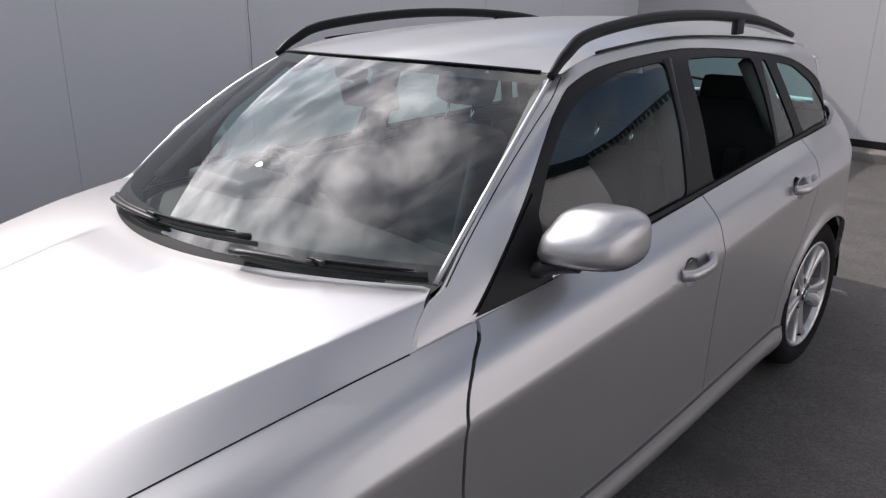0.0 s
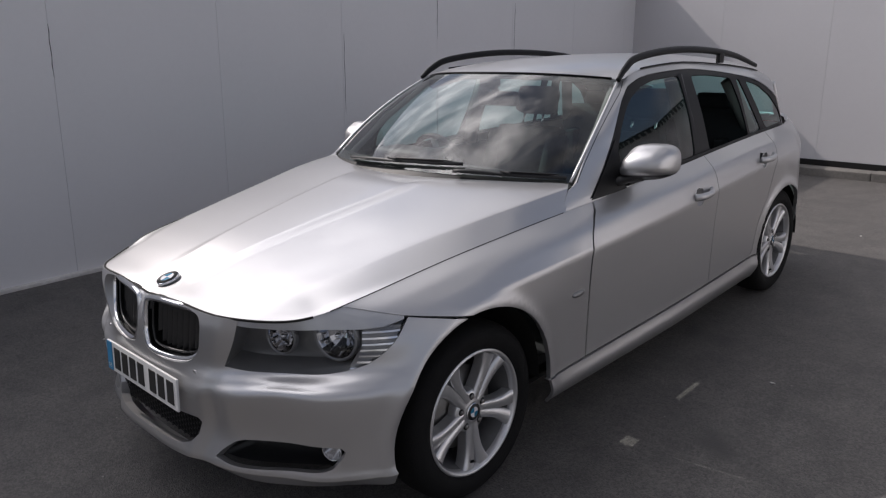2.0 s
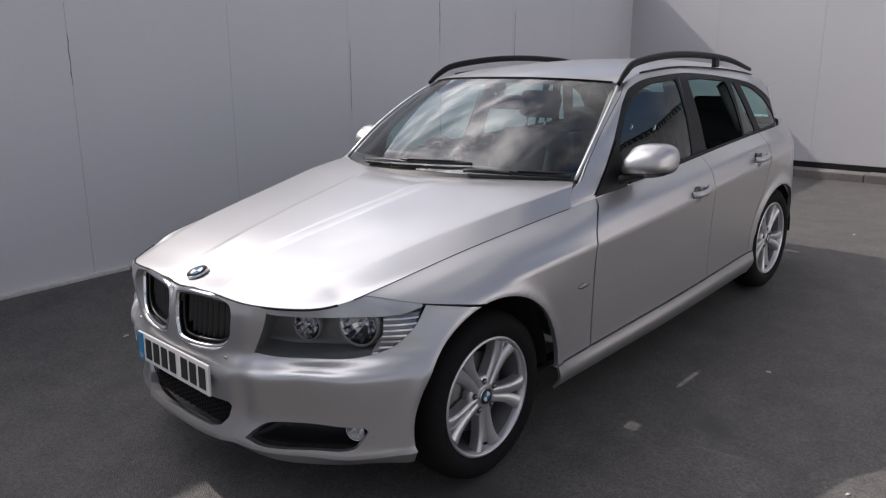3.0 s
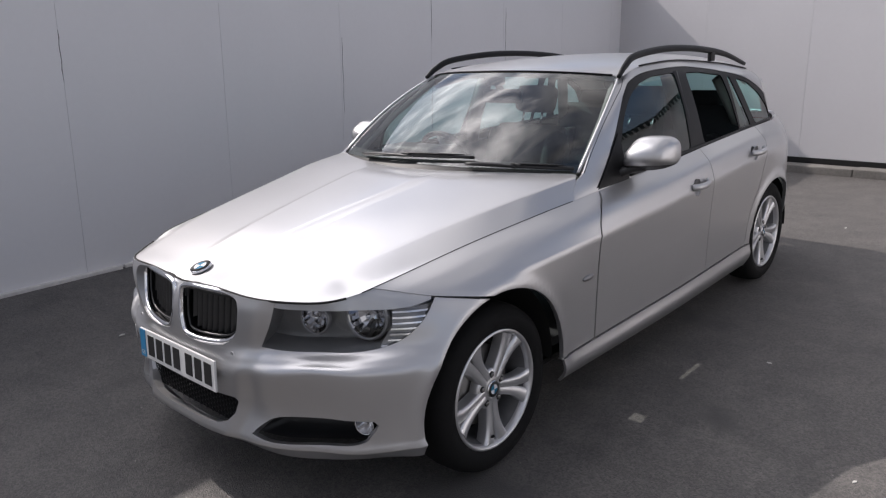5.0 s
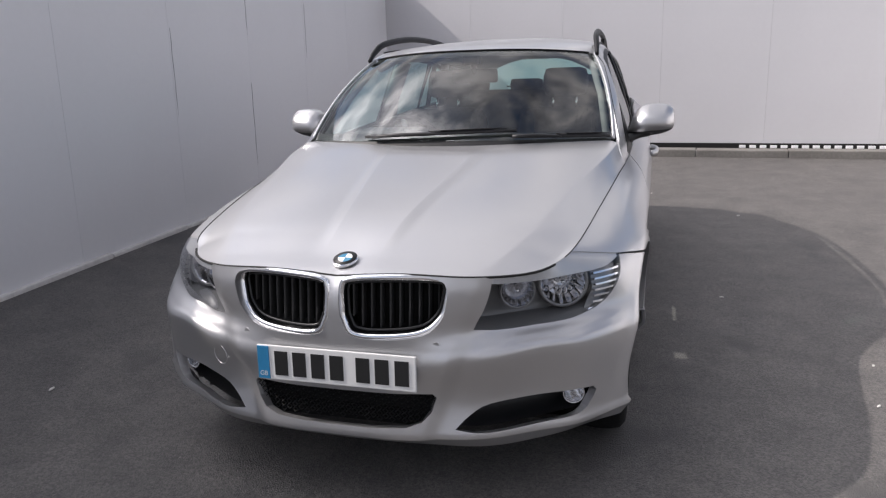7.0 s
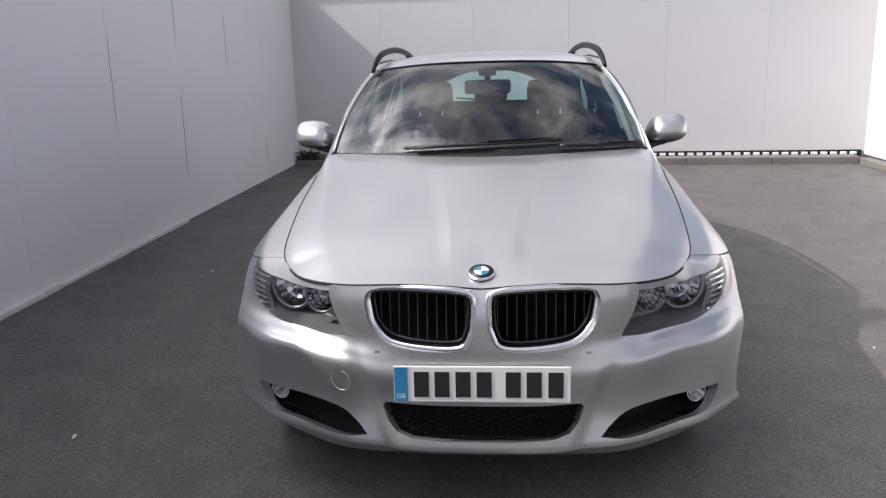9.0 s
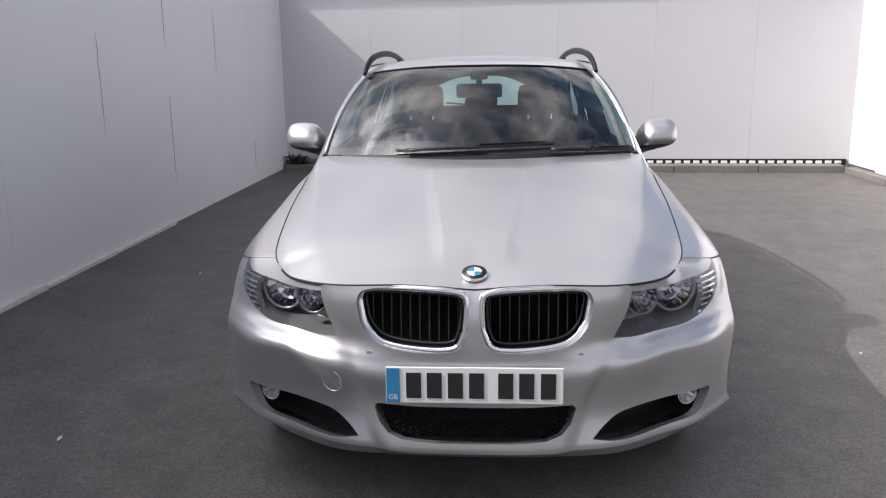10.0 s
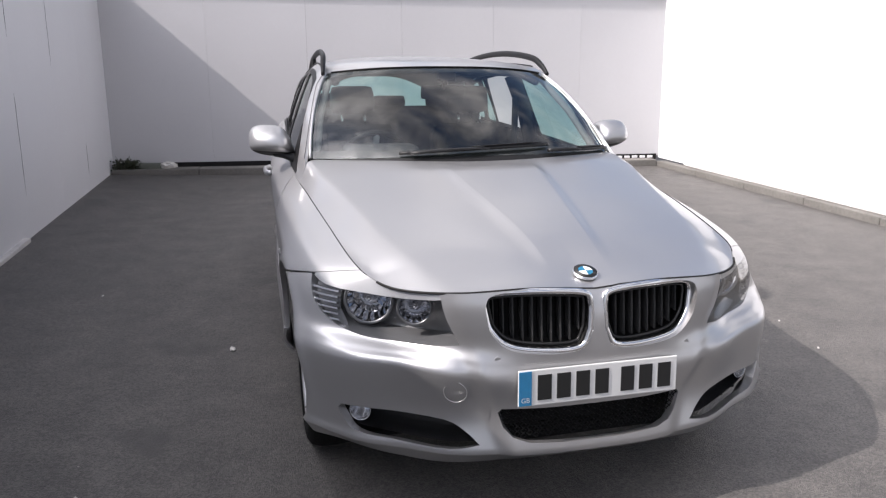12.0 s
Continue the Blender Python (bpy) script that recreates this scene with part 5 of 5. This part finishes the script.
def build_interior():
    # floor tub and door cards
    part("cabin_floor", box_bm((-.70, .45, .26), (.70, 3.3, .30)), FABRIC, car, "dark carpet", smooth=False)
    for sx in (1, -1):
        part("door_card", box_bm((sx * .735 - .02, .72, .30), (sx * .735 + .02, 2.52, .925), bevel=.012), DASH, car, "dark door lining", smooth=False)
        part("load_side", box_bm((sx * .52 - .03, 2.55, .30), (sx * .52 + .03, 3.15, .93), bevel=.012), DASH, car, "dark load bay lining", smooth=False)
    part("bulkhead", box_bm((-.70, .36, .3), (.70, .40, .83)), VOID, car, smooth=False)
    # dashboard
    S = np.linspace(-1, 1, 25)
    prof = [(.56, .940), (.68, .965), (.82, .980), (.93, .960), (.98, .90), (.97, .70), (.93, .45)]
    rows = []
    for y, z in [tuple(q) for q in spline(prof, 3)]:
        rows.append([(s * .66, y + .45 * (s * s) * max(0, (.85 - y)), z - .03 * s * s) for s in S])
    dash = part("dashboard", grid(np.array(rows)), DASH, car, "dark grey dashboard")
    part("binnacle", box_bm((-.56, .80, .93), (-.20, .98, 1.025), bevel=.03), DASH, dash)
    # steering wheel on the right-hand side
    M = Matrix.Translation((-.37, 1.13, .90)) @ Matrix.Rotation(radians(-65), 4, "X")
    bm = tube_bm([(.183 * math.cos(radians(a)), .183 * math.sin(radians(a)), 0) for a in range(0, 360, 10)], .015, 8, closed=True)
    for v in bm.verts:
        v.co = M @ v.co
    sw = part("steering_wheel", bm, TRIM, car, "black leather steering wheel")
    bm = box_bm((-.075, -.07, -.04), (.075, .07, .012), M, .03)
    part("wheel_boss", bm, DASH, sw)
    for a in (0, 180, 270):
        d = Vector((math.cos(radians(a)), math.sin(radians(a)), 0))
        bm = tube_bm([d * .06, d * .18], .016, 8)
        for v in bm.verts:
            v.co = M @ v.co
        part("wheel_spoke", bm, SATIN if a == 270 else DASH, sw)

    def pad(lo, hi, m, bev):
        return box_bm(lo, hi, m, bev)

    for sx in (1, -1):
        seat = new("front_seat")
        seat.parent = car
        seat["label"] = "dark cloth front seat"
        part("cushion", pad((-.25, 1.25, .40), (.25, 1.78, .58), pose(sx * .37, 0, 0), .06), FABRIC, seat)
        Mb = pose(sx * .37, 1.74, .52, -20)
        bm = pad((-.24, -.06, 0), (.24, .07, .545), Mb, .055)
        part("backrest", bm, FABRIC, seat)
        for s in (-1, 1):
            part("bolster", pad((s * .215 - .045, -.10, .06), (s * .215 + .045, .06, .50), Mb, .04), FABRIC, seat)
        part("headrest", pad((-.135, -.06, .615), (.135, .055, .785), Mb, .05), FABRIC, seat)
        for s in (-.07, .07):
            part("headrest_post", tube_bm([tuple(Mb @ Vector((s, -.01, .53))), tuple(Mb @ Vector((s, -.01, .64)))], .007, 8), CHROME, seat, "metal headrest post")
    bench = new("rear_bench")
    bench.parent = car
    bench["label"] = "dark cloth rear bench"
    part("cushion", pad((-.64, 2.0, .42), (.64, 2.5, .60), None, .06), FABRIC, bench)
    part("backrest", pad((-.66, -.06, 0), (.66, .07, .585), pose(0, 2.55, .54, -20), .05), FABRIC, bench)
    for x, h in ((-.40, .07), (0, .05), (.40, .07)):
        part("headrest", pad((-.12, -.05, .57), (.12, .05, .610 + h), pose(x, 2.55, .54, -20), .035), FABRIC, bench)
    part("load_cover", box_bm((-.50, 2.72, .925), (.50, 3.15, .94), bevel=.004), FABRIC, car, "dark load cover", smooth=False)
    # inner pillars and headlining edges
    for sx in (1, -1):
        part("inner_pillar", tube_bm([(sx * .73, 1.76, .93), (sx * .685, 1.755, 1.12), (sx * .600, 1.775, 1.335)], .038, 8, flat=1.3), DASH, car)
        part("inner_pillar", tube_bm([(sx * .64, 2.70, .98), (sx * .60, 2.63, 1.12), (sx * .55, 2.55, 1.275)], .035, 8, flat=1.3), HEADLINER, car)
        part("inner_pillar", tube_bm([(sx * .70, .76, .975), (sx * .652, 1.01, 1.165), (sx * .580, 1.25, 1.325)], .017, 8), HEADLINER, car)
        part("inner_rail", tube_bm([(sx * .55, 1.25, 1.315), (sx * .575, 1.6, 1.355), (sx * .565, 2.2, 1.345), (sx * .545, 2.7, 1.295), (sx * .485, 3.28, 1.215)], .025, 8), HEADLINER, car)
        bm = bmesh.new()
        box(bm, (sx * .30 - .17, 1.16, 1.350), (sx * .30 + .17, 1.30, 1.362), None, .005)
        part("sun_visor", bm, HEADLINER, car, "grey folded sun visor", smooth=False)
    part("belt_strap", box_bm((.58, 1.70, .75), (.62, 1.705, 1.22), None), FABRIC, car, smooth=False)
    # interior mirror
    bm = box_bm((-.12, -.018, -.036), (.12, .018, .036), pose(0, 1.15, 1.262, 8), .016)
    mir = part("interior_mirror", bm, TRIM, car, "black interior mirror on its stalk")
    part("mirror_stalk", tube_bm([(0, 1.15, 1.275), (0, 1.10, 1.335), (0, 1.085, 1.362)], .016, 8, flat=1.2), TRIM, mir)
    part("sensor_housing", box_bm((-.045, 1.06, 1.320), (.045, 1.12, 1.366), None, .012), TRIM, mir)


build_interior()


def build_tail():
    for m in (False, True):
        bm = trim(body(), [(3.32, .66), (3.9, .66), (3.9, .93), (3.46, .93), (3.30, .80)], SIDE)
        panel("tail_lamp", bm, RED_LENS, car, 0.012, m, "red wrap-round tail lamp", shift=0.003)
    part("spoiler", tube_bm([(x, 3.45 - .09 * (x / .38) ** 2, 1.308 - .09 * abs(x / .38) ** 2.4) for x in np.linspace(-.33, .33, 13)], .018, 8, flat=.5), PAINT, car, "roof spoiler")


build_tail()


def build_loose():
    # dead weeds on the kerb in the far corner
    rnd = random.Random(4)
    for cx, cy, s in ((-2.52, 6.98, .13), (-2.42, 6.97, .10)):
        bm = bmesh.new()
        for i in range(420):
            a, r = rnd.uniform(0, 6.28), s * rnd.random() ** .6
            z = rnd.random() ** 1.4 * s * 1.0
            p = Vector((r * math.cos(a) * 1.2, r * math.sin(a) * .6, z))
            M = Matrix.Translation(p) @ Euler((rnd.uniform(0, 6), rnd.uniform(0, 6), rnd.uniform(0, 6))).to_matrix().to_4x4()
            l = rnd.uniform(.02, .045)
            vs = [bm.verts.new(M @ Vector(q)) for q in ((0, 0, 0), (l * .35, l * .5, .003), (0, l, 0), (-l * .35, l * .5, .003))]
            bm.faces.new(vs)
        for i in range(5):
            a = rnd.uniform(0, 6.28)
            tube(bm, [(0, 0, 0), (s * .4 * math.cos(a), s * .3 * math.sin(a), s * .6), (s * .9 * math.cos(a), s * .5 * math.sin(a), s * rnd.uniform(.7, 1.4))], .0025, 4)
        o = tagged(part("weed_clump", bm, LEAF, None, smooth=False), "dry dark green weeds on the kerb", "weeds", kind="stuff")
        o.location = (cx, cy, .07)
    bm = box_bm((-.15, -.03, 0), (.15, .03, .075), None, .014)
    o = tagged(part("board_end", bm, LOG), "short weathered grey-green board on the kerb", "board")
    o.location, o.rotation_euler.z = (-2.25, 6.96, .085), radians(-4)
    bm = bmesh.new()
    bmesh.ops.create_icosphere(bm, subdivisions=3, radius=1)
    for v in bm.verts:
        k = 1 + rnd.uniform(-.22, .18)
        v.co = Vector((v.co.x * .10 * k, v.co.y * .045 * k, v.co.z * .045 * k + .042))
    o = tagged(part("paper_scrap", bm, LITTER, smooth=False), "crumpled pale paper bag on the kerb", "litter")
    o.location = (-2.02, 6.94, .085)
    for i, (x, y, s) in enumerate(((1.862, .69, .012), (1.785, .297, .014), (1.58, 3.54, .02), (-1.135, .955, .03), (-1.6, -.3, .02), (.9, 4.4, .015), (1.3, 1.5, .014), (-1.9, 1.9, .015))):
        bm = bmesh.new()
        bmesh.ops.create_icosphere(bm, subdivisions=1, radius=1)
        for v in bm.verts:
            v.co = Vector((v.co.x * s, v.co.y * s * rnd.uniform(.35, .6), v.co.z * s * .3 + s * .25))
        o = tagged(part("litter_scrap", bm, LITTER, smooth=False), "tiny pale scrap lying on the asphalt", "litter", group="scraps on the ground")
        o.location = (x, y, ground_z(x, y))
        o.rotation_euler.z = rnd.uniform(0, 3)
    # hairline rust runs on the shaded wall
    for y, z0, z1 in ((-.04, 1.38, 1.72), (2.29, .94, 1.63), (3.43, 1.56, 2.1), (3.43, .40, 1.16), (4.62, 1.33, 1.9), (5.72, .2, .55)):
        x = -2.60 - 0.00616 * (y + 8.54)
        zs = [z1 + (z0 - z1) * k / 7 for k in range(8)]
        pts = [(x + .0015, y + LEAN * z + .003 * math.sin(k * 2.1), z) for k, z in enumerate(zs)]
        tagged(part("wall_crack", tube_bm(pts, 0.003, 4, flat=1, up=(0, 1, 0), taper=[.5, 1, .8, 1, .7, 1, .6, .2]), CRACK), "thin dark crack running down the wall", "crack", kind="structure")


build_loose()
